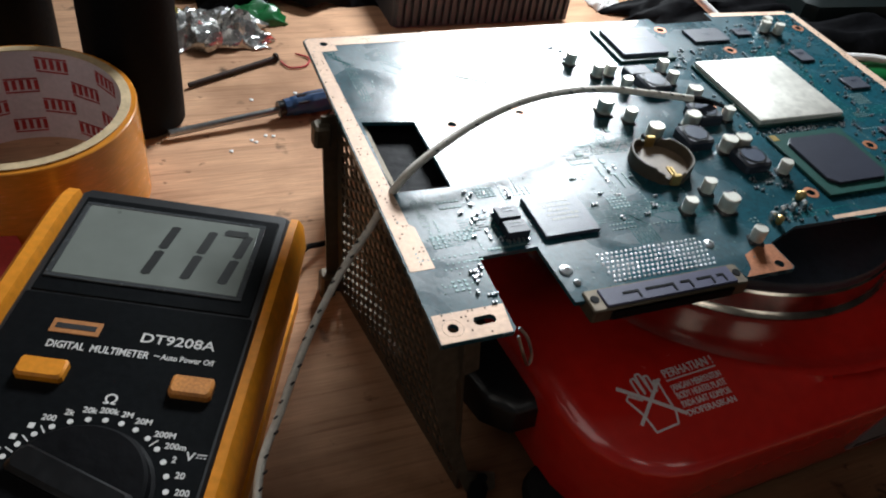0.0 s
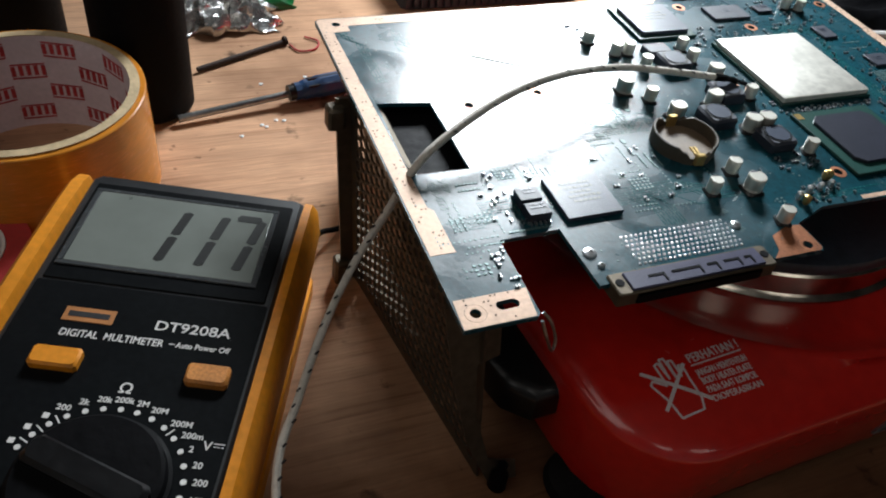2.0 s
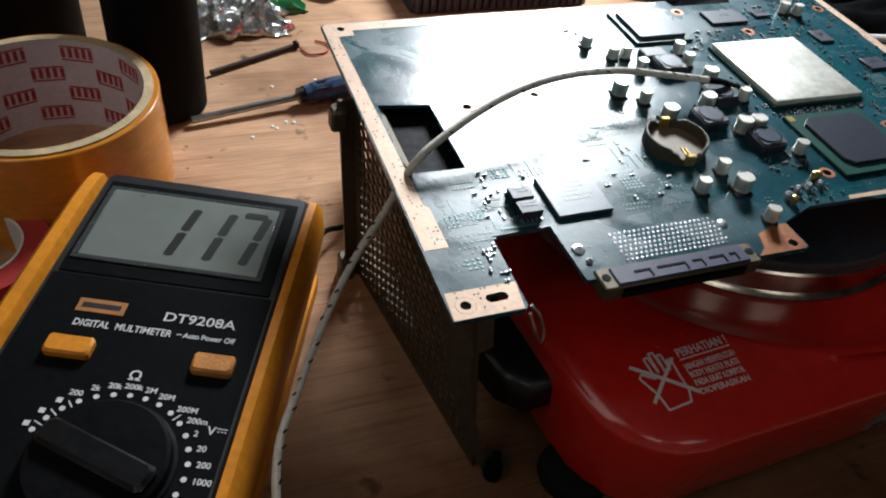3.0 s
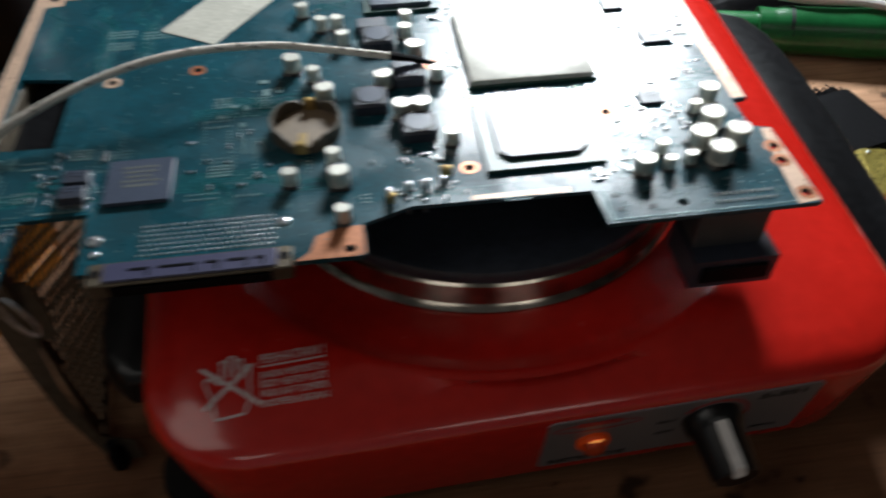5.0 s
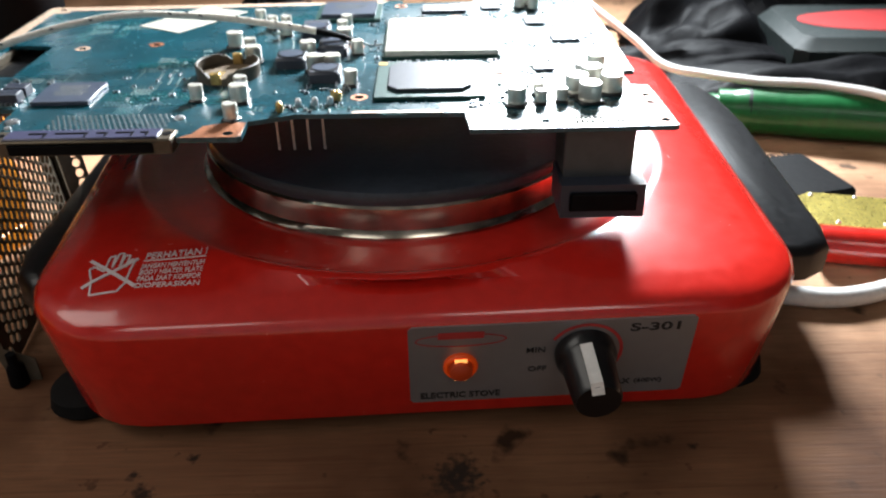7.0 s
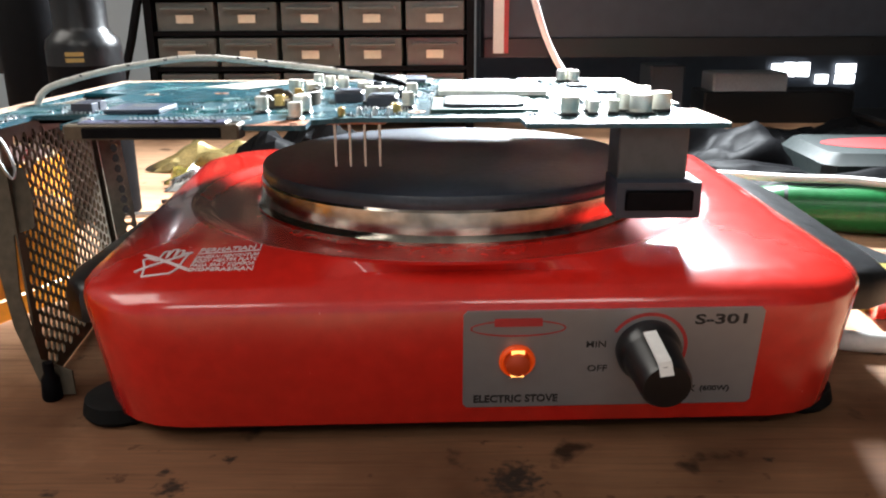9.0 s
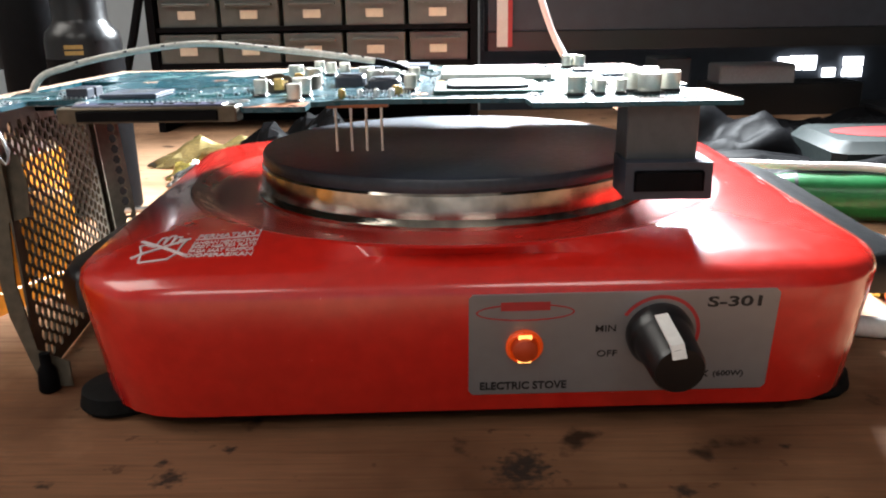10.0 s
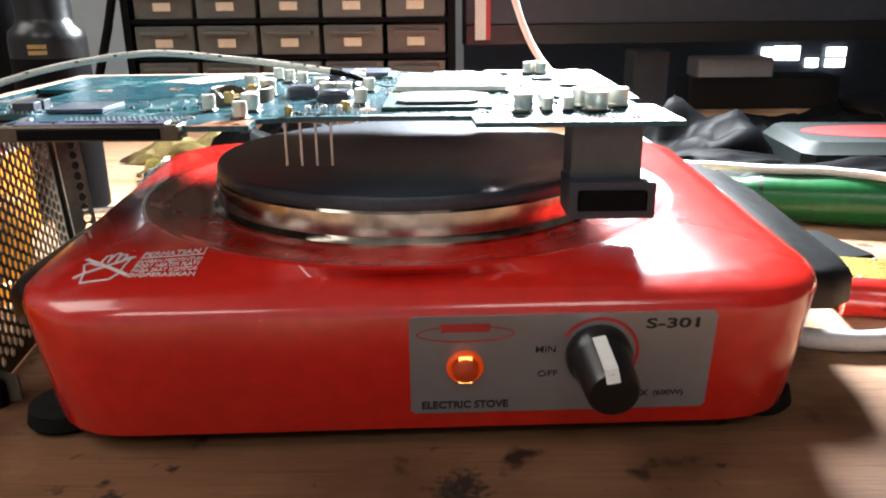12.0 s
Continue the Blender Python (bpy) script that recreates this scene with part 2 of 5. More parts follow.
def cloudy(m, low, high, scale):
    """Flux residue: gloss that varies in soft clouds and fine ripples."""
    n, l = m.node_tree.nodes, m.node_tree.links
    b, t, r = n["Principled BSDF"], n.new("ShaderNodeTexNoise"), n.new("ShaderNodeMapRange")
    t.inputs["Scale"].default_value, t.inputs["Detail"].default_value, t.inputs["Distortion"].default_value = scale, 6, 0.8
    l.new(n["Texture Coordinate"].outputs["Object"], t.inputs["Vector"])
    r.inputs["From Min"].default_value, r.inputs["From Max"].default_value = 0.38, 0.62
    r.inputs["To Min"].default_value, r.inputs["To Max"].default_value = low, high
    l.new(t.outputs["Fac"], r.inputs["Value"])
    l.new(r.outputs[0], b.inputs["Roughness"])
    b.inputs["Coat Roughness"].default_value = 0.42


cloudy(PCB, 0.17, 0.36, 38)
for m in (MATT, MMFACE, RUBBER):
    m.node_tree.nodes["Principled BSDF"].inputs["Specular IOR Level"].default_value = 0.06


# ---- mesh helpers ----
def loft(bm, rings, close=False, cap0=True, cap1=True):
    """Faces between rings of equal length."""
    vs = [[bm.verts.new(p) for p in r] for r in rings]
    n = len(vs[0])
    for a, b in zip(vs, vs[1:] + ([vs[0]] if close else [])):
        for i in range(n):
            bm.faces.new((a[i], a[(i + 1) % n], b[(i + 1) % n], b[i]))
    if not close:
        if cap0:
            bm.faces.new(vs[0][::-1])
        if cap1:
            bm.faces.new(vs[-1])
    return bm


def box(bm, x0, x1, y0, y1, z0, z1, c=0.0):
    """A box with its upright edges and its top edge cut by c."""
    if c <= 0:
        r = lambda z: [(x0, y0, z), (x1, y0, z), (x1, y1, z), (x0, y1, z)]
        return loft(bm, [r(z0), r(z1)])

    def r(z, s):
        return [(x0 + s + c, y0 + s, z), (x1 - s - c, y0 + s, z), (x1 - s, y0 + s + c, z), (x1 - s, y1 - s - c, z),
                (x1 - s - c, y1 - s, z), (x0 + s + c, y1 - s, z), (x0 + s, y1 - s - c, z), (x0 + s, y0 + s + c, z)]
    return loft(bm, [r(z0, 0), r(z1 - c, 0), r(z1, c * 0.8)])


def lathe(bm, profile, n=24, at=(0, 0, 0), close=False):
    """Rings of (radius, z) about z."""
    rings = [[(at[0] + r * math.cos(2 * math.pi * i / n), at[1] + r * math.sin(2 * math.pi * i / n), at[2] + z) for i in range(n)] for r, z in profile]
    return loft(bm, rings, close)


def prism(bm, outline, z0, z1, holes=()):
    """A plate of that outline, with holes through it."""
    edges = []
    for loop in (outline, *holes):
        vs = [bm.verts.new((x, y, z0)) for x, y in loop]
        edges += [bm.edges.new((a, b)) for a, b in zip(vs, vs[1:] + vs[:1])]
    got = bmesh.ops.triangle_fill(bm, edges=edges, use_beauty=True, normal=(0, 0, 1))
    faces = [f for f in got["geom"] if isinstance(f, bmesh.types.BMFace)]
    top = bmesh.ops.extrude_face_region(bm, geom=faces)
    for v in top["geom"]:
        if isinstance(v, bmesh.types.BMVert):
            v.co.z = z1
    bmesh.ops.recalc_face_normals(bm, faces=bm.faces[:])
    return bm


def circle(x, y, r, n=14):
    return [(x + r * math.cos(2 * math.pi * i / n), y + r * math.sin(2 * math.pi * i / n)) for i in range(n)]


def tube(bm, points, r, n=8, steps=6):
    """A smooth round cord through the points (Catmull-Rom)."""
    ps = [Vector(p) for p in points]
    ps = [2 * ps[0] - ps[1], *ps, 2 * ps[-1] - ps[-2]]
    line = []
    for i in range(1, len(ps) - 2):
        for k in range(steps):
            t = k / steps
            a, b, c, d = ps[i - 1 : i + 3]
            line.append(0.5 * ((2 * b) + (c - a) * t + (2 * a - 5 * b + 4 * c - d) * t * t + (3 * b - a - 3 * c + d) * t**3))
    line.append(ps[-2])
    rings, up = [], Vector((0.01, 0.02, 1))
    for i, p in enumerate(line):
        d = (line[min(i + 1, len(line) - 1)] - line[max(i - 1, 0)]).normalized()
        s = d.cross(up).normalized()
        u = s.cross(d)
        rr = r[min(i * len(r) // len(line), len(r) - 1)] if isinstance(r, (list, tuple)) else r
        rings.append([p + rr * (math.cos(2 * math.pi * k / n) * s + math.sin(2 * math.pi * k / n) * u) for k in range(n)])
    return loft(bm, rings)


def finish(bm, name, mat, smooth=35, mats=()):
    bmesh.ops.recalc_face_normals(bm, faces=bm.faces[:])
    me = bpy.data.meshes.new(name)
    bm.to_mesh(me)
    bm.free()
    me.materials.append(mat)
    for m in mats:
        me.materials.append(m)
    if smooth:
        me.shade_smooth()
        me.set_sharp_from_angle(angle=radians(smooth))
    return me


def part(name, bm, mat, parent, label="", at=None, smooth=35, kind=""):
    ob = new(name, finish(bm, name, mat, smooth))
    ob.parent = parent
    if at is not None:
        ob.matrix_basis = at
    return tagged(ob, label, kind=kind)


def thing(name, label, category, m=None, group="", kind=""):
    ob = new(name)
    ob.empty_display_size = 0.01
    if m is not None:
        ob.matrix_basis = m
    return tagged(ob, label, category, group, kind)


def solid(name, bm, mat, label, category, m=None, kind="", smooth=35, group=""):
    ob = new(name, finish(bm, name, mat, smooth))
    if m is not None:
        ob.matrix_basis = m
    return tagged(ob, label, category, group, kind)


def lettering(name, body, size, mat, parent, m, depth=0.0001, align="LEFT", squash=1.0, bold=0.00005):
    """Raised print in the built-in font, on the local xy plane of m."""
    cu = bpy.data.curves.new(name, "FONT")
    cu.body, cu.size, cu.extrude, cu.align_x, cu.resolution_u, cu.offset = body, size, depth, align, 3, bold
    tmp = bpy.data.objects.new(name + "_curve", cu)
    scene.collection.objects.link(tmp)
    bpy.context.view_layer.update()
    me = bpy.data.meshes.new_from_object(tmp.evaluated_get(bpy.context.evaluated_depsgraph_get()))
    bpy.data.objects.remove(tmp)
    me.materials.clear()
    me.materials.append(mat)
    ob = new(name, me)
    ob.parent = parent
    ob.matrix_basis = m @ Matrix.Diagonal((squash, 1, 1, 1))
    return ob


B = bmesh.new

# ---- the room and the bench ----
solid("table_top", box(B(), -1.0, 1.1, -0.42, 0.78, -0.03, 0.0, 0.002), WOOD, "worn brown plywood workbench top with dark stains, shade painted in before the stove", "workbench", kind="structure")
# unseen floor, kept dark so that less light bounces onto the bench
solid("floor", box(B(), -1.6, 1.6, -1.6, 1.4, -0.8, -0.76), UNSEENDARK, "unseen plain floor, darkened to cut bounced light", "floor", kind="structure")
solid("ceiling", box(B(), -1.6, 1.6, -1.6, 1.4, 1.7, 1.75), WALL, "plain pale ceiling", "ceiling", kind="structure")
solid("wall_back", box(B(), -1.6, 1.6, 1.3, 1.4, -0.76, 1.7), WALL, "plain grey painted wall behind the bench", "wall", kind="structure")
solid("wall_left", box(B(), -1.6, -1.5, -1.5, 1.3, -0.76, 1.7), WALL, "plain grey painted wall", "wall", kind="structure")
# unseen wall, darkened so that the red enamel mirrors less light
solid("wall_right", box(B(), 1.5, 1.6, -1.5, 1.3, -0.76, 1.7), UNSEENDARK, "unseen right wall, darkened to dim the stove's reflections", "wall", kind="structure")
solid("wall_front", box(B(), -1.6, 1.6, -1.6, -1.5, -0.76, 1.7), WALL, "plain grey painted wall behind the viewer", "wall", kind="structure")

# ---- electric stove ----
STOVE = pose(0.0066, 0.1215, 0, 0, 0, 2.3)
stove = thing("electric_stove", "glossy red enamelled single-plate electric stove standing on the bench", "electric stove", STOVE)
HW, HD, N = 0.1345, 0.1255, 128
PX, PY = -0.0058, -0.0055  # middle of the heater plate


def rounded(inset, z, r=0.034, hw=HW, hd=HD):
    """A rounded rectangle sampled at even angles."""
    w, d, r = hw - inset, hd - inset, max(r - inset * 0.6, 0.008)
    out = []
    for i in range(N):
        a = 2 * math.pi * i / N
        c, s = math.cos(a), math.sin(a)
        lo, hi = 0.0, 0.3
        for _ in range(30):
            t = (lo + hi) / 2
            x, y = abs(c * t), abs(s * t)
            qx, qy = x - (w - r), y - (d - r)
            inside = (math.hypot(max(qx, 0), max(qy, 0)) + min(max(qx, qy), 0)) < r
            lo, hi = (t, hi) if inside else (lo, t)
        # the sides open a little towards the back
        out.append((c * lo * (1 + (0.066 if c > 0 else 0.050) * s * lo / HD), s * lo, z))
    return out


def ring(r, z, n=N):
    return [(PX + r * math.cos(2 * math.pi * i / n), PY + r * math.sin(2 * math.pi * i / n), z) for i in range(n)]


body = part("body", loft(B(), [rounded(0.0052, 0.0055), rounded(0.0045, 0.010), rounded(0.0, 0.0448), rounded(0.0008, 0.0476), rounded(0.0030, 0.0497), rounded(0.0070, 0.0512), rounded(0.0110, 0.0524), rounded(0.0140, 0.0532),
      ring(0.1095, 0.0562), ring(0.1075, 0.0566), ring(0.1055, 0.0562), ring(0.1025, 0.0546), ring(0.098, 0.0540), ring(0.080, 0.0538), ring(0.070, 0.040)]), RED, stove, smooth=50)
part("base_plate", loft(B(), [rounded(0.009, 0.0030), rounded(0.009, 0.0062)]), MATT, stove, "dark painted steel base plate")
part("chrome_ring", lathe(B(), [(0.0822, 0.0536), (0.0824, 0.0550), (0.0815, 0.0562), (0.0806, 0.0570), (0.0800, 0.0648), (0.0792, 0.0656), (0.070, 0.0655), (0.070, 0.0536)], 96, (PX, PY, 0), close=True), CHROME, stove, "polished chrome trim ring")
plate = part("hot_plate", lathe(B(), [(0.0780, 0.0630), (0.0792, 0.0657), (0.0792, 0.0690), (0.0786, 0.0702), (0.0765, 0.0709), (0.0500, 0.0710), (0.0280, 0.0710), (0.0262, 0.0702), (0.0005, 0.0700)], 96, (PX, PY, 0)), IRON, stove, "black cast iron heater plate with a shallow middle recess")
for sx in (-1, 1):
    # side handles
    o = [(sx * x, y) for x, y in [(0.112, -0.082), (0.138, -0.082), (0.146, -0.074), (0.149, -0.060), (0.147, 0.030), (0.143, 0.080), (0.138, 0.100), (0.112, 0.100)]] if sx < 0 else [(sx * x, y) for x, y in [(0.112, -0.082), (0.143, -0.082), (0.153, -0.076), (0.156, -0.064), (0.1660, 0.040), (0.1655, 0.078), (0.1605, 0.095), (0.1500, 0.103), (0.112, 0.105)]]
    bm = B()
    loft(bm, [[(x, y, 0.026) for x, y in o], [(x, y, 0.036) for x, y in o], [(x - sx * 0.0012, y * 0.985, 0.0385) for x, y in o], [(x - sx * 0.004, y * 0.96, 0.0400) for x, y in o]])
    part("handle", bm, BLACK, stove, "black plastic side handle")
    for sy in (-1, 1):
        part("foot", lathe(B(), [(0.012, 0.0), (0.0135, 0.002), (0.0125, 0.0065), (0.011, 0.0072)], 24, (-0.1205 if sx < 0 else 0.1100, sy * 0.098, 0)), RUBBER, stove, "black rubber foot")

# control panel on the front, leaning with the face
PANEL = pose(-0.0026, -0.1255, 0.0453, 0, 0, 0) @ pose(0, 0, 0, 96.8, 0, 0)  # leans back


def on_panel(x, z, lift=0.0):
    """A place on the control panel: x along the stove, z as its height."""
    return PANEL @ pose(x, (z - 0.0453) / math.cos(radians(6.8)), lift)


bm = B()
prism(bm, [(-0.0037 + 0.0012, -0.0340), (0.0872 - 0.0012, -0.0340), (0.0872, -0.0328), (0.0872, -0.0012), (0.0860, 0.0), (-0.0025, 0.0), (-0.0037, -0.0012), (-0.0037, -0.0328)], -0.0006, 0.0004)
panel = part("control_panel", bm, SILVER, stove, "brushed aluminium control panel with black print", at=PANEL)


def raised(name, bm, mat, m, label="", parent=None):
    ob = part(name, bm, mat, parent or stove, label, at=m)
    return ob


lettering("print_electric_stove", "ELECTRIC STOVE", 0.0037, INK, stove, on_panel(-0.0005, 0.0133, 0.0005), squash=0.94, bold=0.0001)
lettering("print_model", "S-301", 0.0046, INK, stove, on_panel(0.0660, 0.0400, 0.0005), squash=1.65, bold=0.0001)
lettering("print_min", "MIN", 0.0031, INK, stove, on_panel(0.0335, 0.0325, 0.0005), squash=1.15, bold=0.00002)
lettering("print_off", "OFF", 0.0031, INK, stove, on_panel(0.0345, 0.0240, 0.0005), squash=1.15, bold=0.00002)
lettering("print_max", "MAX", 0.0032, INK, stove, on_panel(0.0615, 0.0160, 0.0005), squash=1.1)
lettering("print_watts", "(600W)", 0.0025, INK, stove, on_panel(0.0705, 0.0162, 0.0005), squash=1.2)


def arc(bm, cx, cy, rx, ry, w, a0, a1, z0=0.0, z1=0.0001, n=40):
    """A printed arc of width w."""
    pts = [radians(a0 + (a1 - a0) * i / n) for i in range(n + 1)]
    for a, b in zip(pts, pts[1:]):
        q = [(cx + (rx + s) * math.cos(t), cy + (ry + s) * math.sin(t)) for t, s in ((a, -w / 2), (a, w / 2), (b, w / 2), (b, -w / 2))]
        loft(bm, [[(x, y, z0) for x, y in q], [(x, y, z1) for x, y in q]])
    return bm


raised("print_arc", arc(B(), 0, 0, 0.0118, 0.0118, 0.0011, -40, 150), REDPRINT, on_panel(0.0525, 0.0318, 0.0005), "red printed arc round the knob")
bm = arc(B(), 0, 0, 0.0142, 0.0026, 0.0005, -245, 65)
box(bm, -0.0072, 0.0072, 0.0006, 0.0034, 0, 0.0001)
raised("print_emblem", bm, REDPRINT, on_panel(0.0128, 0.0395, 0.0005), "plain red emblem with an oval swoosh")
# indicator lamp
LEDAT = on_panel(0.0127, 0.0285, 0.0004)
lamp = raised("indicator_lamp", lathe(B(), [(0.0054, 0.0), (0.0056, 0.0012), (0.0050, 0.0020), (0.0044, 0.0021), (0.0040, 0.0012)], 28), LEDON, LEDAT, "lit orange indicator lamp")
part("lens", lathe(B(), [(0.0040, 0.001), (0.0036, 0.0038), (0.0022, 0.0048), (0.0004, 0.0050)], 24), LEDLENS, lamp, "orange ribbed lens")
bm = B()
for y in (-0.0040, 0.0040):
    box(bm, -0.0020, 0.0020, y - 0.0006, y + 0.0006, 0.0022, 0.0026)
part("neon", bm, LEDCORE, lamp, "bright glowing neon element")
# knob
KNOB = on_panel(0.0525, 0.0318, 0.0004)
knob = raised("knob", lathe(B(), [(0.0098, 0.0), (0.0098, 0.0035), (0.0090, 0.0048), (0.0084, 0.006), (0.0075, 0.0200), (0.0068, 0.0212), (0.0005, 0.0213)], 30), BLACK, KNOB, "black plastic knob")
bm = B()
loft(bm, [[(-0.0019, 0.0091, 0.0052), (0.0019, 0.0091, 0.0052), (0.0019, 0.0085, 0.0052), (-0.0019, 0.0085, 0.0052)], [(-0.0019, 0.0081, 0.0205), (0.0019, 0.0081, 0.0205), (0.0019, 0.0074, 0.0199), (-0.0019, 0.0074, 0.0199)],
          [(-0.0019, 0.0045, 0.0223), (0.0019, 0.0045, 0.0223), (0.0019, 0.0045, 0.0214), (-0.0019, 0.0045, 0.0214)]])
part("pointer_tape", bm, WHITE, knob, "white tape pointer", at=pose(0, 0, 0, 0, 0, 10))

# warning print, which follows the curve of the top
SKINTOP = BVHTree.FromPolygons([v.co[:] for v in body.data.vertices], [p.vertices[:] for p in body.data.polygons])


def wrap(ob):
    """Lay a flat print on the stove's top."""
    for v in ob.data.vertices:
        p = ob.matrix_basis @ v.co
        p.z = SKINTOP.ray_cast(Vector((p.x, p.y, 0.2)), Vector((0, 0, -1)))[0].z + (0.00040 if v.co.z > 0.00001 else 0.00010)
        v.co = ob.matrix_basis.inverted() @ p
    return ob


def set_width(ob, width):
    """Set a line of print to that width."""
    x = max(v.co.x for v in ob.data.vertices)
    ob.matrix_basis = ob.matrix_basis @ Matrix.Diagonal((width / (x * ob.matrix_basis.col[0].length), 1, 1, 1))
    return ob


SIGN = pose(-0.0914, -0.1094, 0.0)
for body_text, size, y in (("PERHATIAN !", 0.0046, 0.0150), ("JANGAN MENYENTUH", 0.0033, 0.0098), ("BODY HEATER PLATE", 0.0033, 0.0066), ("PADA SAAT KOMPOR", 0.0033, 0.0034), ("DIOPERASIKAN", 0.0031, 0.0002)):
    wrap(set_width(lettering("print_warning", body_text, size, PALE, stove, SIGN @ pose(0.0, y, 0), bold=0.0), 0.0202))
bm = B()


def stroke(bm, a, b, w, z=0.0001):
    n = max(1, int(math.hypot(b[0] - a[0], b[1] - a[1]) / 0.003))
    d = Vector((b[0] - a[0], b[1] - a[1])).normalized() * w / 2
    for k in range(n):
        p, q = [(a[0] + (b[0] - a[0]) * f, a[1] + (b[1] - a[1]) * f) for f in (k / n, (k + 1) / n)]
        o = [(p[0] - d.y, p[1] + d.x), (p[0] + d.y, p[1] - d.x), (q[0] + d.y, q[1] - d.x), (q[0] - d.y, q[1] + d.x)]
        loft(bm, [[(x, y, 0) for x, y in o], [(x, y, z) for x, y in o]])
    return bm


stroke(bm, (0.0, 0.0139), (0.0202, 0.0139), 0.0004)
# open palm outline crossed out
palm = [(-0.0135, -0.0014), (-0.0050, -0.0010), (-0.0034, 0.0030), (-0.0034, 0.0095), (-0.0030, 0.0150), (-0.0044, 0.0155), (-0.0054, 0.0115), (-0.0054, 0.0178), (-0.0070, 0.0180), (-0.0074, 0.0118), (-0.0078, 0.0194), (-0.0094, 0.0194),
        (-0.0098, 0.0118), (-0.0104, 0.0184), (-0.0120, 0.0180), (-0.0120, 0.0100), (-0.0158, 0.0130), (-0.0172, 0.0118), (-0.0146, 0.0050)]
for a, b in zip(palm, palm[1:] + palm[:1]):
    stroke(bm, a, b, 0.0006)
stroke(bm, (-0.0182, 0.0168), (0.0000, 0.0012), 0.0012)
stroke(bm, (-0.0170, 0.0024), (-0.0022, 0.0155), 0.0012)
wrap(part("print_symbol", bm, PALE, stove, "pale crossed-out palm warning symbol", at=SIGN, smooth=0))

# ---- circuit board ----
Z0, Z1 = 0.0944, 0.0960
board = thing("circuit_board", "green circuit board laid over the stove and a metal bracket", "circuit board")
OUT = [(-0.1676, 0.0241), (-0.1461, 0.0240), (-0.1450, 0.0252), (-0.1445, 0.0537), (-0.1245, 0.0542), (-0.1238, 0.0300), (-0.0645, 0.0290), (-0.0640, 0.0268), (-0.0455, 0.0266), (-0.0443, 0.0276), (-0.0446, 0.0392), (-0.0300, 0.0445),
       (0.0250, 0.0436), (0.0260, 0.0292), (0.0900, 0.0294), (0.0913, 0.0300), (0.0902, 0.0653), (0.0840, 0.0670), (0.0838, 0.0812), (0.0890, 0.0819), (0.0897, 0.1890), (0.0885, 0.1905), (0.0361, 0.1935), (0.0355, 0.1855), (0.0018, 0.1851),
       (0.0012, 0.1905), (-0.1640, 0.1880), (-0.1662, 0.1866)]
SLOT = [(-0.1605, 0.0875), (-0.1405, 0.0870), (-0.1403, 0.1250), (-0.1592, 0.1275)]
HOLES = [(-0.0103, 0.0591), (-0.0488, 0.0298), (-0.1623, 0.0290), (-0.1588, 0.1830), (0.0392, 0.0806), (0.0500, 0.0350), (-0.0981, 0.1246), (-0.1271, 0.1210), (0.0262, 0.1580), (-0.0150, 0.1165), (0.0870, 0.0560), (0.0868, 0.0490), (0.0880, 0.0340), (0.0010, 0.1795), (0.0800, 0.1740)]
OVAL = [(-0.1525 + (0.0018 if math.cos(a) > 0 else -0.0018) + 0.0016 * math.cos(a), 0.0300 + 0.0016 * math.sin(a)) for a in [2 * math.pi * (i + 0.5) / 14 for i in range(14)]]
part("laminate", prism(B(), OUT, Z0, Z1, [SLOT, OVAL, *[circle(x, y, 0.0016) for x, y in HOLES]]), PCB, board, smooth=0)
for x, y in HOLES[:5] + HOLES[6:]:
    part("copper_ring", lathe(B(), [(0.0016, 0), (0.0030, 0), (0.0030, 0.00012), (0.0016, 0.00012)], 18, (x, y, Z1), close=True), RUST if x > -0.11 else COPPER, board)


def pad(outline, mat=COPPER, z=0.0001, name="copper_band", holes=()):
    return part(name, prism(B(), outline, Z1, Z1 + z, holes), mat, board, smooth=0)


pad([(-0.1674, 0.0243), (-0.1463, 0.0243), (-0.1450, 0.0345), (-0.1667, 0.0345)], holes=[OVAL, circle(-0.1623, 0.0290, 0.0031, 18)])
pad([(-0.1667, 0.0520), (-0.1590, 0.0520), (-0.1590, 0.0700), (-0.1605, 0.0720), (-0.1608, 0.1300), (-0.1612, 0.1770), (-0.1545, 0.1775), (-0.1545, 0.1815), (-0.0100, 0.1845), (-0.0050, 0.1895), (-0.1640, 0.1876), (-0.1658, 0.1860)], holes=[circle(-0.1588, 0.1830, 0.0031, 18)])
pad([(0.0840, 0.0822), (0.0886, 0.0822), (0.0893, 0.1888), (0.0850, 0.1890), (0.0850, 0.150), (0.0840, 0.145)])
pad([(0.0838, 0.0296), (0.0910, 0.0304), (0.0900, 0.0650), (0.0868, 0.0652), (0.0850, 0.0480)], holes=[circle(0.0870, 0.0560, 0.0031), circle(0.0868, 0.0490, 0.0031), circle(0.0880, 0.0340, 0.0031)])
pad([(-0.0638, 0.0270), (-0.0458, 0.0269), (-0.0446, 0.0278), (-0.0449, 0.0385), (-0.0500, 0.0390), (-0.0580, 0.0360), (-0.0600, 0.0300)], RUST, holes=[circle(-0.0488, 0.0298, 0.0031, 18)])
pad([(-0.0120, 0.0446), (0.0180, 0.0440), (0.0180, 0.0462), (-0.0115, 0.0464)])
pad([(0.0380, 0.1895), (0.0850, 0.1880), (0.0850, 0.1915), (0.0380, 0.1930)])

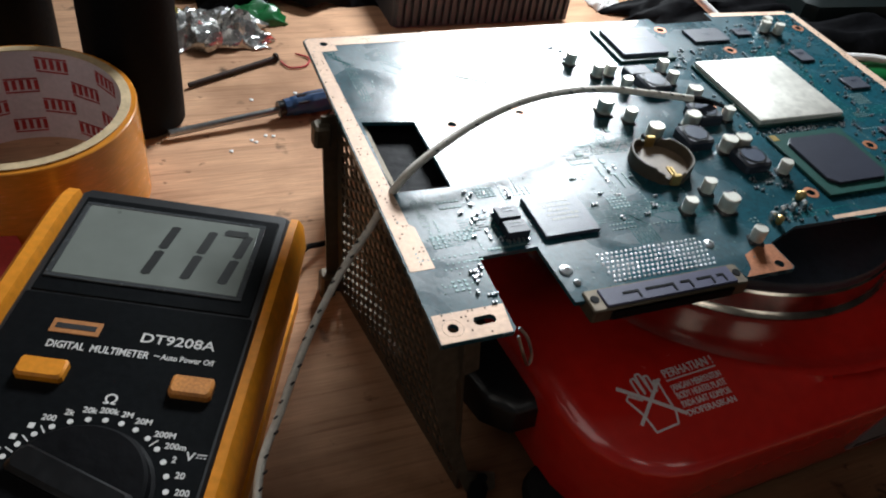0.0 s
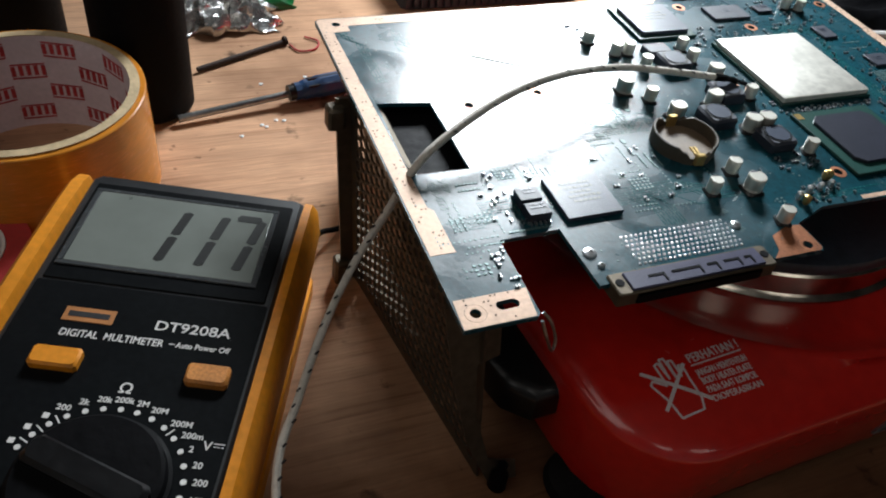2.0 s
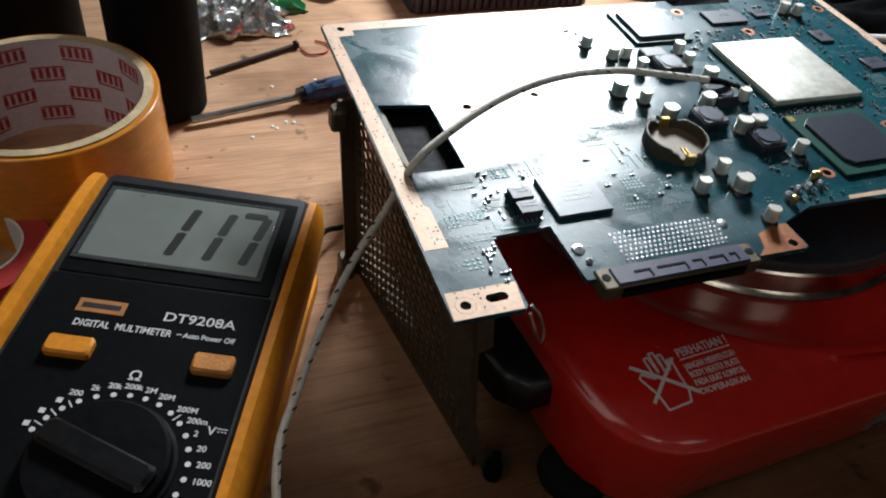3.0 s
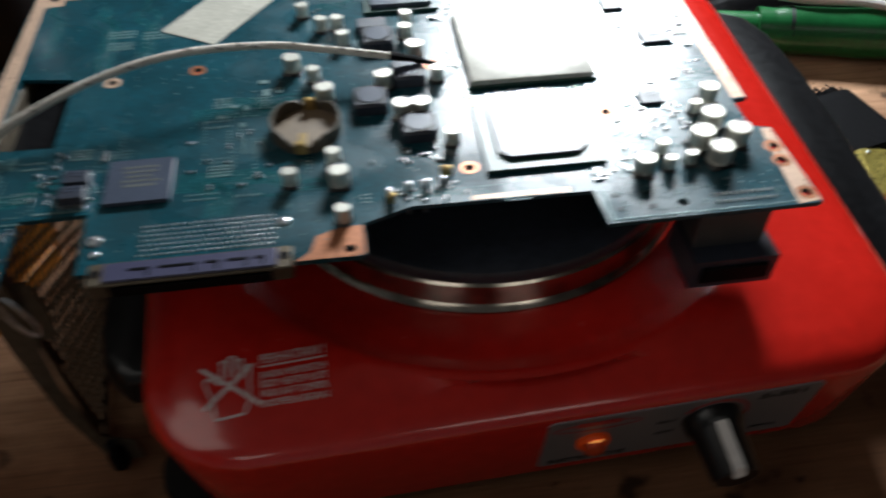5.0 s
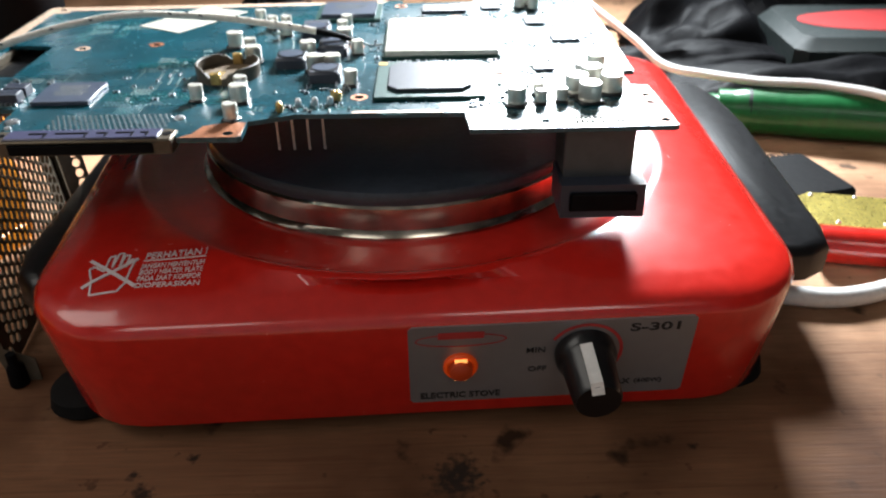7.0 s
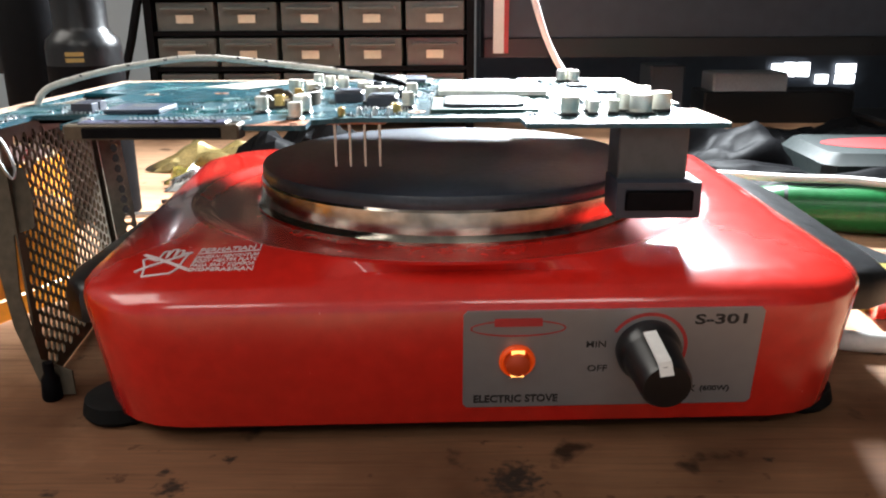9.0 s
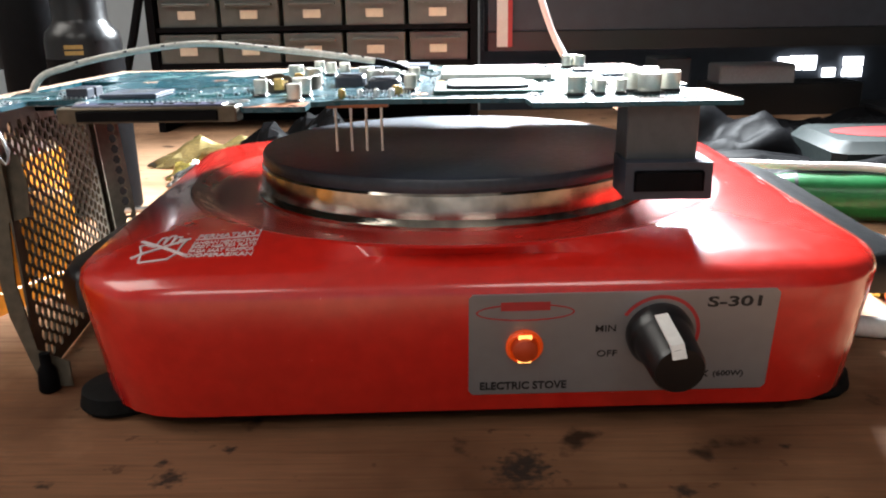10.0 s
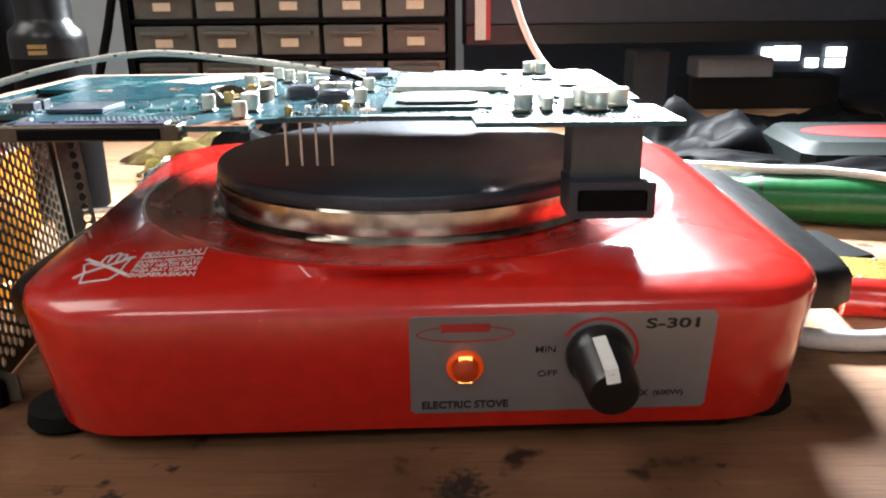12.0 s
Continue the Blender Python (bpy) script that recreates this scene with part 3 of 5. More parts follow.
# large chips
def chip(name, x0, x1, y0, y1, h, mat, label, base=None, inset=0.0, chamfer=0.0, rot=0):
    cx, cy = (x0 + x1) / 2, (y0 + y1) / 2
    w, d = (x1 - x0) / 2, (y1 - y0) / 2
    z = 0.0
    bm = B()
    if base:
        box(bm, -w, w, -d, d, 0.0002, 0.0014, 0.0002)
        ob = part(name, bm, base, board, label, at=pose(cx, cy, Z1, 0, 0, rot))
        w, d, z = w - inset, d - inset, 0.0014
        bm, c = B(), max(chamfer, 0.0004)
        o = [(-w + c, -d), (w - c, -d), (w, -d + c), (w, d - c), (w - c, d), (-w + c, d), (-w, d - c), (-w, -d + c)]
        loft(bm, [[(x, y, z) for x, y in o], [(x, y, h - 0.0003) for x, y in o], [(x * 0.985, y * 0.985, h) for x, y in o]])
        part("lid", bm, mat, ob)
    else:
        box(bm, -w, w, -d, d, 0.0002, h, 0.0002)
        ob = part(name, bm, mat, board, label, at=pose(cx, cy, Z1, 0, 0, rot))
    return ob


cell = chip("processor", -0.0042, 0.0415, 0.0985, 0.1465, 0.0034, LIDMETAL, "processor under a square nickel-plated lid", SUBSTRATE, 0.0010, 0.0005)
gpu = chip("graphics_chip", -0.0052, 0.0325, 0.0550, 0.0925, 0.0026, CHIPVIOLET, "violet-black graphics chip on a green substrate", SUBSTRATE, 0.0045, 0.0032)
part("corner_mark", box(B(), -0.0185, -0.0155, 0.0145, 0.0180, 0.00138, 0.0016), GOLD, gpu, "gold corner mark")
chip("bridge_chip", -0.0365, -0.0075, 0.1530, 0.1810, 0.0030, CHIPGREY, "grey memory controller chip on a green substrate", SUBSTRATE, 0.0025, 0.001)
chip("memory_chip", 0.0110, 0.0310, 0.1650, 0.1765, 0.0014, CHIP, "flat black memory chip")
chip("controller_chip", -0.1206, -0.1010, 0.0562, 0.0757, 0.0016, CHIPGREY, "flat grey controller chip")
chip("small_chip", 0.0385, 0.0470, 0.1690, 0.1750, 0.0013, CHIP, "small black chip")
chip("small_chip", 0.0560, 0.0640, 0.1430, 0.1530, 0.0013, CHIP, "small black chip")
chip("small_chip", 0.0640, 0.0750, 0.1180, 0.1270, 0.0013, CHIP, "small black chip")
chip("small_chip", 0.0520, 0.0600, 0.0820, 0.0900, 0.0013, CHIP, "small black chip")
for y in (0.0680, 0.0610):
    o = chip("driver_chip", -0.1330, -0.1255, y - 0.0028, y + 0.0028, 0.0035, CHIP, "raised black driver chip with legs")
    bm = B()
    for i in range(5):
        for s in (-1, 1):
            box(bm, -0.0032 + i * 0.0016 - 0.0003, -0.0032 + i * 0.0016 + 0.0003, s * 0.0034 - 0.0006, s * 0.0034 + 0.0006, 0.0, 0.0008)
    part("legs", bm, SOLDER, o)

# unreadable markings on the chip tops, as plain bars
def markings(ob, z, rows, w, step, mat):
    bm = B()
    for k in range(rows):
        l = w * random.uniform(0.55, 1.0)
        x = -l / 2
        while x < l / 2:
            d = random.uniform(0.0006, 0.0016)
            box(bm, x, x + d, (rows / 2 - k) * step, (rows / 2 - k) * step + step * 0.5, z, z + 0.00006)
            x += d + 0.0004
    part("marking", bm, mat, ob)


for ob in list(board.children):
    if ob.name.startswith("controller_chip"):
        markings(ob, 0.0016, 5, 0.011, 0.0021, DRAWER)
    elif ob.name.startswith("bridge_chip"):
        markings(ob, 0.0030, 3, 0.014, 0.0026, DRAWER)
    elif ob.name.startswith(("memory_chip", "small_chip", "driver_chip")):
        markings(ob, 0.0036 if "driver" in ob.name else 0.0014, 2, 0.005, 0.0014, CHIPGREY)

# radial capacitors
def capacitor(r, h):
    bm = B()
    box(bm, -r - 0.0002, r + 0.0002, -r - 0.0002, r + 0.0002, 0.0001, 0.0010, 0.0006)
    c = part("capacitor", bm, BLACK, board, "small aluminium can capacitor on a black base")
    part("can", lathe(B(), [(r * 0.95, 0.0010), (r * 0.97, 0.0016), (r * 0.93, 0.0018), (r * 0.97, 0.0021), (r, h - 0.0004), (r * 0.9, h), (0.0002, h)], 20), CAN, c)
    bm = B()
    o = [(r * 0.84 * math.cos(a), r * 0.84 * math.sin(a)) for a in [radians(50 + 80 * i / 8) for i in range(9)]]
    loft(bm, [[(x, y, h) for x, y in o], [(x, y, h + 0.0001) for x, y in o]])
    part("polarity_mark", bm, INK if r < 0.003 else PURPLE, c)
    return c


LARGE, BIG, MID, SMALL = capacitor(0.0039, 0.0068), capacitor(0.0032, 0.0064), capacitor(0.0024, 0.0058), capacitor(0.0019, 0.0050)
CAPS = [(MID, -0.0604, 0.1554), (MID, -0.0534, 0.1446), (MID, -0.0474, 0.1446), (MID, -0.0458, 0.1336), (MID, -0.0214, 0.1445), (MID, -0.0224, 0.1352), (BIG, -0.0205, 0.1220), (MID, -0.0142, 0.1068), (BIG, -0.0332, 0.1050),
        (BIG, -0.0283, 0.0876), (BIG, -0.0220, 0.0876), (MID, -0.0139, 0.0714), (BIG, -0.0643, 0.1192), (MID, -0.0569, 0.1121), (BIG, -0.0534, 0.1000), (MID, -0.0652, 0.0590), (MID, -0.0518, 0.0670), (BIG, -0.0504, 0.0570), (MID, -0.0500, 0.0410),
        (BIG, 0.0424, 0.0494), (SMALL, 0.0506, 0.0575), (SMALL, 0.0506, 0.0500), (SMALL, 0.0576, 0.0513), (LARGE, 0.0669, 0.0512), (LARGE, 0.0638, 0.0592), (LARGE, 0.0703, 0.0680), (LARGE, 0.0756, 0.0592), (BIG, 0.0746, 0.0820), (SMALL, 0.0678, 0.0760),
        (MID, 0.0560, 0.1720), (MID, 0.0620, 0.1690), (MID, 0.0600, 0.1760)]
first = set()
for c, x, y in CAPS:
    m = pose(x, y, Z1, 0, 0, random.uniform(-25, 25))
    if c.name in first:
        copy_thing(c, m)
    else:
        first.add(c.name)
        c.matrix_basis = m

# power inductors
coil = part("inductor", box(B(), -0.0058, 0.0058, -0.0058, 0.0058, 0.0001, 0.0042, 0.0009), CHIP, board, "black power inductor with a round core")
part("core", lathe(B(), [(0.0044, 0.0040), (0.0044, 0.0046), (0.0002, 0.0046)], 24), CHIPGREY, coil)
part("core_ring", lathe(B(), [(0.0046, 0.0040), (0.0052, 0.0040), (0.0052, 0.0044), (0.0046, 0.0044)], 24, close=True), BLACK, coil)
coil.matrix_basis = pose(-0.0330, 0.1330, Z1)
for x, y in [(-0.0240, 0.1095), (-0.0382, 0.0955), (-0.0238, 0.0790)]:
    copy_thing(coil, pose(x, y, Z1))
part("relay", box(B(), -0.0400, -0.0290, 0.1400, 0.1470, Z1, Z1 + 0.003, 0.0005), CHIP, board, "flat black power component")

# coin cell holder, empty
bm = B()
rings = []
for k in range(48):
    a = 2 * math.pi * k / 48
    off = abs((a - radians(90) + math.pi) % math.pi - math.pi / 2)  # 0 across, quarter turn at the contacts
    h = 0.0026 if off > 1.30 else (0.0052 if off < 0.95 else 0.0042)
    q = 0.0122 if off > 1.1 else 0.0116
    rings.append([(r * math.cos(a), r * math.sin(a), z) for r, z in ((0.0106, 0.0), (q, 0.0), (q, h - 0.0003), (q - 0.0003, h), (0.0109, h), (0.0106, h - 0.0004))])
loft(bm, rings, close=True)
cell_holder = part("coin_cell_holder", bm, HOLDER, board, "empty round brown coin cell holder", at=pose(-0.0600, 0.0850, Z1, 0, 0, -8))
part("floor_disc", lathe(B(), [(0.0108, 0.0002), (0.0108, 0.0009), (0.0002, 0.0009)], 32), HOLDERIN, cell_holder)
for y, s in ((0.0105, 1), (-0.0125, -1)):
    bm = B()
    box(bm, -0.0018, 0.0018, y - 0.0010, y + 0.0010, 0.0009, 0.0050, 0.0004)
    part("gold_contact", bm, GOLD, cell_holder, "gold-plated spring contact")
bm = B()
box(bm, -0.0010, -0.0002, -0.0125, -0.0060, 0.0030, 0.0036)
box(bm, 0.0004, 0.0012, -0.0125, -0.0060, 0.0030, 0.0036)
part("spring_tongues", bm, GOLD, cell_holder)

# drive connector on the front edge
sata = part("drive_connector", box(B(), -0.1205, -0.0650, 0.0245, 0.0330, 0.0920, 0.0968, 0.0005), GREYMETAL, board, "long drive connector with a violet-grey body")
part("shell", box(B(), -0.1160, -0.0690, 0.0252, 0.0322, 0.0960, 0.0974, 0.0004), PURPLE, sata)
part("mouth", box(B(), -0.1145, -0.0705, 0.0238, 0.0246, 0.0926, 0.0958, 0.0004), MATT, sata)
for x in (-0.1182, -0.0671):
    part("screw_hole", lathe(B(), [(0.0014, 0.0968), (0.0014, 0.0970), (0.0001, 0.0970)], 14, (x, 0.0290, 0)), MATT, sata)
for x0, x1 in ((-0.109, -0.1035), (-0.101, -0.091), (-0.0885, -0.0850), (-0.0825, -0.0770), (-0.0750, -0.0725)):
    bm = B()
    prism(bm, [(x0, 0.0293), (x0, 0.0285), (x1 - 0.0006, 0.0285), (x1 - 0.0006, 0.0262), (x1, 0.0262), (x1, 0.0293)], 0.0974, 0.0976)
    part("shell_slot", bm, MATT, sata)

# hanging connectors under the front right corner
rj = part("socket_block", box(B(), 0.0565, 0.0790, 0.0330, 0.0500, 0.0765, 0.0944, 0.0004), SHELLGREY, board, "grey metal socket block hanging under the board")
bm = B()
loft(bm, [[(0.0553, y, z) for y, z in ((0.0265, 0.0655), (0.046, 0.0655), (0.046, 0.0772), (0.0265, 0.0772))], [(0.0825, y, z) for y, z in ((0.0265, 0.0655), (0.046, 0.0655), (0.046, 0.0772), (0.0265, 0.0772))]])
low = part("video_socket", bm, CHIP, rj, "dark video socket")
bm = B()
box(bm, 0.0580, 0.0798, 0.0257, 0.0265, 0.0682, 0.0748, 0.0008)
part("socket_mouth", bm, MATT, low)
pins = part("pin_header", box(B(), -0.0430, -0.0215, 0.0600, 0.0640, 0.0915, 0.0944), RUST, board, "orange pin header under the board")
for i in range(4):
    part("pin", lathe(B(), [(0.0005, 0.076), (0.0005, 0.0915)], 8, (-0.0402 + i * 0.0054, 0.062, 0)), SOLDER, pins)

# solder joints of the drive connector and of the sockets
bm = B()
for i in range(22):
    for j in range(7):
        lathe(bm, [(0.00048, 0), (0.00036, 0.0003), (0.00005, 0.0004)], 6, (-0.1075 + i * 0.00175 + (j % 2) * 0.0008, 0.0350 + j * 0.0019, Z1))
part("solder_joint", bm, SOLDER, board, kind="stuff")
bm = B()
for i in range(12):
    for j in range(2):
        lathe(bm, [(0.0006, 0), (0.0004, 0.0006), (0.00005, 0.0009)], 6, (0.0600 + i * 0.0016, 0.0335 + j * 0.0032, Z1))
part("socket_joint", bm, SOLDER, board, kind="stuff")
edge = B()
for k in range(38):
    lathe(edge, [(0.0005, 0), (0.0004, 0.0002), (0.00005, 0.0003)], 6, (0.0275 + k * 0.0015, 0.0303 + random.uniform(0, 0.0004), Z1))
for k in range(18):
    lathe(edge, [(0.0005, 0), (0.0004, 0.0002), (0.00005, 0.0003)], 6, (0.0272 + random.uniform(0, 0.0008), 0.0310 + k * 0.0007, Z1))
for k in range(60):
    lathe(edge, [(0.0004, 0), (0.0003, 0.0002), (0.00005, 0.0003)], 6, (0.0290 + random.uniform(0, 0.052), 0.0325 + random.uniform(0, 0.012), Z1))
part("edge_joint", edge, VIA, board, kind="stuff")
for x in (0.0310, 0.0405):
    for y in (0.0345, 0.0405):
        part("square_slot", box(B(), x - 0.0008, x + 0.0008, y - 0.0008, y + 0.0008, Z1, Z1 + 0.00012), MATT, board)
for x, y, r in ((-0.1205, 0.0425, 0.0022), (-0.0672, 0.0432, 0.0018), (-0.1195, 0.0370, 0.0012)):
    part("screw_joint", lathe(B(), [(r, 0), (r * 0.9, 0.0006), (r * 0.35, 0.0009), (r * 0.3, 0.0004), (0.0001, 0.0004)], 16, (x, y, Z1)), SOLDER, board)

# small surface parts: resistors and capacitors in clusters, vias and print
random.seed(4)
taken = [(-0.0045, 0.0395, 0.0985, 0.1465), (-0.0052, 0.0325, 0.0550, 0.0925), (-0.0365, -0.0075, 0.1530, 0.1810), (-0.1206, -0.1010, 0.0562, 0.0757), (-0.0722, -0.0480, 0.0730, 0.0970), (0.0110, 0.0310, 0.1650, 0.1765), (-0.1140, -0.0690, 0.1400, 0.1860)]
smd, tips, vias, dashes = B(), B(), B(), B()


def clear(x, y, m=0.0015):
    return not any(a - m < x < b + m and c - m < y < d + m for a, b, c, d in taken) and all((x - a) ** 2 + (y - b) ** 2 > 0.0042**2 for _, a, b in CAPS) and all((x - a) ** 2 + (y - b) ** 2 > 0.0035**2 for a, b in HOLES)


def scatter(n, x0, x1, y0, y1, grid=0.0016):
    for _ in range(n):
        x, y = round(random.uniform(x0, x1) / grid) * grid, round(random.uniform(y0, y1) / grid) * grid
        if not clear(x, y):
            continue
        l, w = random.choice(((0.0004, 0.0002), (0.0005, 0.00025), (0.0008, 0.0004)))
        if random.random() < 0.5:
            l, w = w, l
        h = random.uniform(0.0004, 0.0008)
        box(smd, x - l, x + l, y - w, y + w, Z1, Z1 + h)
        for s in (-1, 1):
            if l > w:
                box(tips, x + s * l - 0.0002, x + s * l + 0.0002, y - w - 0.00008, y + w + 0.00008, Z1, Z1 + h + 0.0001)
            else:
                box(tips, x - w * 0 - l - 0.00008, x + l + 0.00008, y + s * w - 0.0002, y + s * w + 0.0002, Z1, Z1 + h + 0.0001)


for args in ((30, -0.143, -0.122, 0.058, 0.085), (10, -0.150, -0.146, 0.034, 0.050), (14, -0.100, -0.072, 0.058, 0.086), (50, 0.034, 0.066, 0.066, 0.095), (40, 0.026, 0.046, 0.047, 0.062), (70, 0.042, 0.083, 0.095, 0.165), (40, 0.034, 0.083, 0.166, 0.187),
             (40, -0.010, 0.040, 0.0935, 0.0975), (40, -0.006, 0.044, 0.148, 0.163), (14, -0.046, -0.012, 0.062, 0.072), (16, -0.012, -0.0055, 0.098, 0.150), (20, -0.034, -0.012, 0.046, 0.056), (6, -0.066, -0.045, 0.150, 0.180)):
    scatter(*args)
for _ in range(420):
    x, y = random.uniform(-0.164, 0.084), random.uniform(0.034, 0.184)
    if clear(x, y, 0) and not (-0.162 < x < -0.139 and 0.085 < y < 0.129) and not (-0.146 < x < -0.123 and y < 0.056) and not (-0.045 < x < 0.027 and y < 0.046):
        lathe(vias, [(0.00035, 0), (0.0003, 0.00012), (0.00005, 0.00012)], 6, (x, y, Z1))
# short straight rows of vias
for _ in range(42):
    x, y = random.choice(((random.uniform(-0.142, -0.075), random.uniform(0.056, 0.084)), (random.uniform(-0.164, -0.148), random.uniform(0.04, 0.07)), (random.uniform(-0.10, -0.04), random.uniform(0.06, 0.10)), (random.uniform(0.036, 0.08), random.uniform(0.05, 0.10))))
    dx, dy = random.choice(((0.0017, 0), (0, 0.0017)))
    for k in range(random.randint(3, 7)):
        if clear(x + dx * k, y + dy * k, 0):
            lathe(vias, [(0.00042, 0), (0.00036, 0.00012), (0.00005, 0.00012)], 6, (x + dx * k, y + dy * k, Z1))
# tinned footprints: small grids and twin rows of pads
random.seed(17)
pads = B()


def footprint(x, y, nx, ny, px, py, w, d):
    for i in range(nx):
        for j in range(ny):
            box(pads, x + i * px - w, x + i * px + w, y + j * py - d, y + j * py + d, Z1, Z1 + 0.0002)


for x, y, nx, ny, px, py in ((-0.1335, 0.0800, 5, 4, 0.0014, 0.0014), (-0.1480, 0.0770, 6, 2, 0.0013, 0.0028), (-0.1475, 0.0620, 4, 3, 0.0016, 0.0019), (-0.1560, 0.0420, 3, 3, 0.0019, 0.0017), (-0.1210, 0.0790, 4, 3, 0.0018, 0.0016), (-0.0935, 0.0905, 7, 2, 0.0014, 0.0030),
                            (-0.0900, 0.0660, 5, 4, 0.0015, 0.0015), (-0.0800, 0.0760, 3, 6, 0.0030, 0.0013), (-0.0905, 0.1010, 4, 4, 0.0016, 0.0016), (-0.0760, 0.0990, 3, 5, 0.0016, 0.0014), (-0.0960, 0.0560, 7, 2, 0.0014, 0.0022), (-0.0820, 0.0560, 6, 1, 0.0016, 0.001),
                            (-0.0780, 0.1050, 3, 2, 0.0030, 0.0040), (-0.0850, 0.0830, 2, 4, 0.0036, 0.0016), (0.0590, 0.1080, 6, 6, 0.0014, 0.0014), (0.0640, 0.1340, 8, 2, 0.0013, 0.0050), (0.0500, 0.0990, 5, 3, 0.0015, 0.0015), (0.0700, 0.0900, 3, 4, 0.0018, 0.0014),
                            (-0.1400, 0.0560, 12, 1, 0.0012, 0.001), (-0.1560, 0.0600, 3, 4, 0.0018, 0.0016), (-0.0440, 0.0480, 2, 3, 0.0018, 0.0016)):
    footprint(x, y, nx, ny, px, py, random.choice((0.0003, 0.0004, 0.00045)), random.choice((0.0003, 0.0004)))
for x, y, w, d in ((-0.0840, 0.1010, 0.0013, 0.0008), (-0.0800, 0.0995, 0.0008, 0.0013), (-0.0735, 0.1075, 0.0011, 0.0018), (-0.0690, 0.1085, 0.0010, 0.0016), (-0.0745, 0.1140, 0.0016, 0.0010), (-0.0880, 0.0955, 0.0014, 0.0008), (-0.0810, 0.0905, 0.0008, 0.0012)):
    box(pads, x - w, x + w, y - d, y + d, Z1, Z1 + 0.00022)
part("tinned_pad", pads, VIA, board, kind="stuff", smooth=0)
dots = B()
for x0, x1, y0, y1, n in ((-0.1655, -0.1600, 0.0540, 0.1750, 60), (-0.1655, -0.1475, 0.0258, 0.0335, 26), (-0.1500, -0.0200, 0.1838, 0.1870, 46), (0.0855, 0.0885, 0.0840, 0.1860, 40), (0.0872, 0.0905, 0.0350, 0.0640, 10)):
    for _ in range(n):
        x, y = round(random.uniform(x0, x1) / 0.0013) * 0.0013, round(random.uniform(y0, y1) / 0.0017) * 0.0017
        if clear(x, y, 0) and not (-0.157 < x < -0.148 and 0.027 < y < 0.033):
            lathe(dots, [(0.00032, 0.00008), (0.00032, 0.00016), (0.00004, 0.00016)], 6, (x, y, Z1))
part("stitching_hole", dots, MATT, board, kind="stuff", smooth=0)
for text, x, y in ((">EP", -0.1535, 0.0838), ("GH-023", -0.1570, 0.0832)):
    lettering("board_code", text, 0.0042, DIMPRINT, board, pose(x, y, Z1, 0, 0, -88), depth=0.00006)
part("surface_component", smd, CHIP, board, "tiny dark surface-mounted components", kind="stuff", smooth=0)
part("component_terminal", tips, SOLDER, board, kind="stuff", smooth=0)
part("via", vias, VIA, board, kind="stuff", smooth=0)
# masked traces: bundles that run straight, bend and run on
random.seed(21)
traces = B()


def trace(points, w=0.00022):
    for a, b in zip(points, points[1:]):
        d = Vector((b[0] - a[0], b[1] - a[1]))
        if d.length < 1e-6:
            continue
        d = d.normalized() * w
        q = [(a[0] - d.y, a[1] + d.x), (a[0] + d.y, a[1] - d.x), (b[0] + d.y, b[1] - d.x), (b[0] - d.y, b[1] + d.x)]
        loft(traces, [[(x, y, Z1) for x, y in q], [(x, y, Z1 + 0.00005) for x, y in q]])


for x, y, dx, dy, n, run in ((-0.1560, 0.060, 1, 0, 5, 0.012), (-0.1450, 0.0650, 1, 0.0, 6, 0.014), (-0.1000, 0.060, 1, 0, 8, 0.030), (-0.0980, 0.0950, 1, 0, 6, 0.024), (-0.1350, 0.1300, 0, 1, 6, 0.035), (-0.1200, 0.1360, 0, 1, 5, 0.03),
                             (-0.0900, 0.0480, 0, 1, 8, 0.010), (0.0350, 0.0480, 0, 1, 6, 0.020), (0.0440, 0.0960, 0, 1, 8, 0.040), (0.0560, 0.1000, 1, 0, 6, 0.018), (-0.0300, 0.0480, 1, 0, 3, 0.03), (-0.0550, 0.1600, 1, 0, 5, 0.012), (0.0340, 0.1500, 1, 0, 7, 0.02),
                             (-0.1550, 0.1400, 0, 1, 4, 0.030), (-0.0880, 0.1000, 1, 0, 6, 0.012), (0.0350, 0.0640, 1, 0, 6, 0.014)):
    for k in range(n):
        o = k * 0.0011
        px, py = x + (o if dy else 0), y + (o if dx else 0)
        l = run * random.uniform(0.7, 1.1)
        s = random.choice((-1, 1)) if k == 0 else s
        e1 = (px + dx * l, py + dy * l)
        e2 = (e1[0] + (dx + s * dy) * 0.005, e1[1] + (dy + s * dx) * 0.005)
        trace([(px, py), e1, e2, (e2[0] + dx * l * 0.3, e2[1] + dy * l * 0.3)])
part("trace", traces, TRACE, board, kind="stuff", smooth=0)
# unreadable board print as plain pale bars
bars = B()
for x, y, n, w in ((-0.1330, 0.1500, 3, 0.010), (-0.1200, 0.1480, 3, 0.011), (-0.1320, 0.1420, 3, 0.009)):
    for k in range(n):
        xx = x
        while xx < x + w:
            l = random.uniform(0.0008, 0.0022)
            box(bars, xx, min(xx + l, x + w), y + k * 0.0020, y + k * 0.0020 + 0.0011, Z1, Z1 + 0.00006)
            xx += l + 0.0006
for cx, cy in ((-0.0700, 0.0475), (-0.0695, 0.0390)):
    for r in (0.003, 0.004, 0.005):
        arc(bars, cx, cy, r, r, 0.0003, 20, 75, Z1, Z1 + 0.00006, 8)
part("board_print", bars, DIMPRINT, board, kind="stuff", smooth=0)
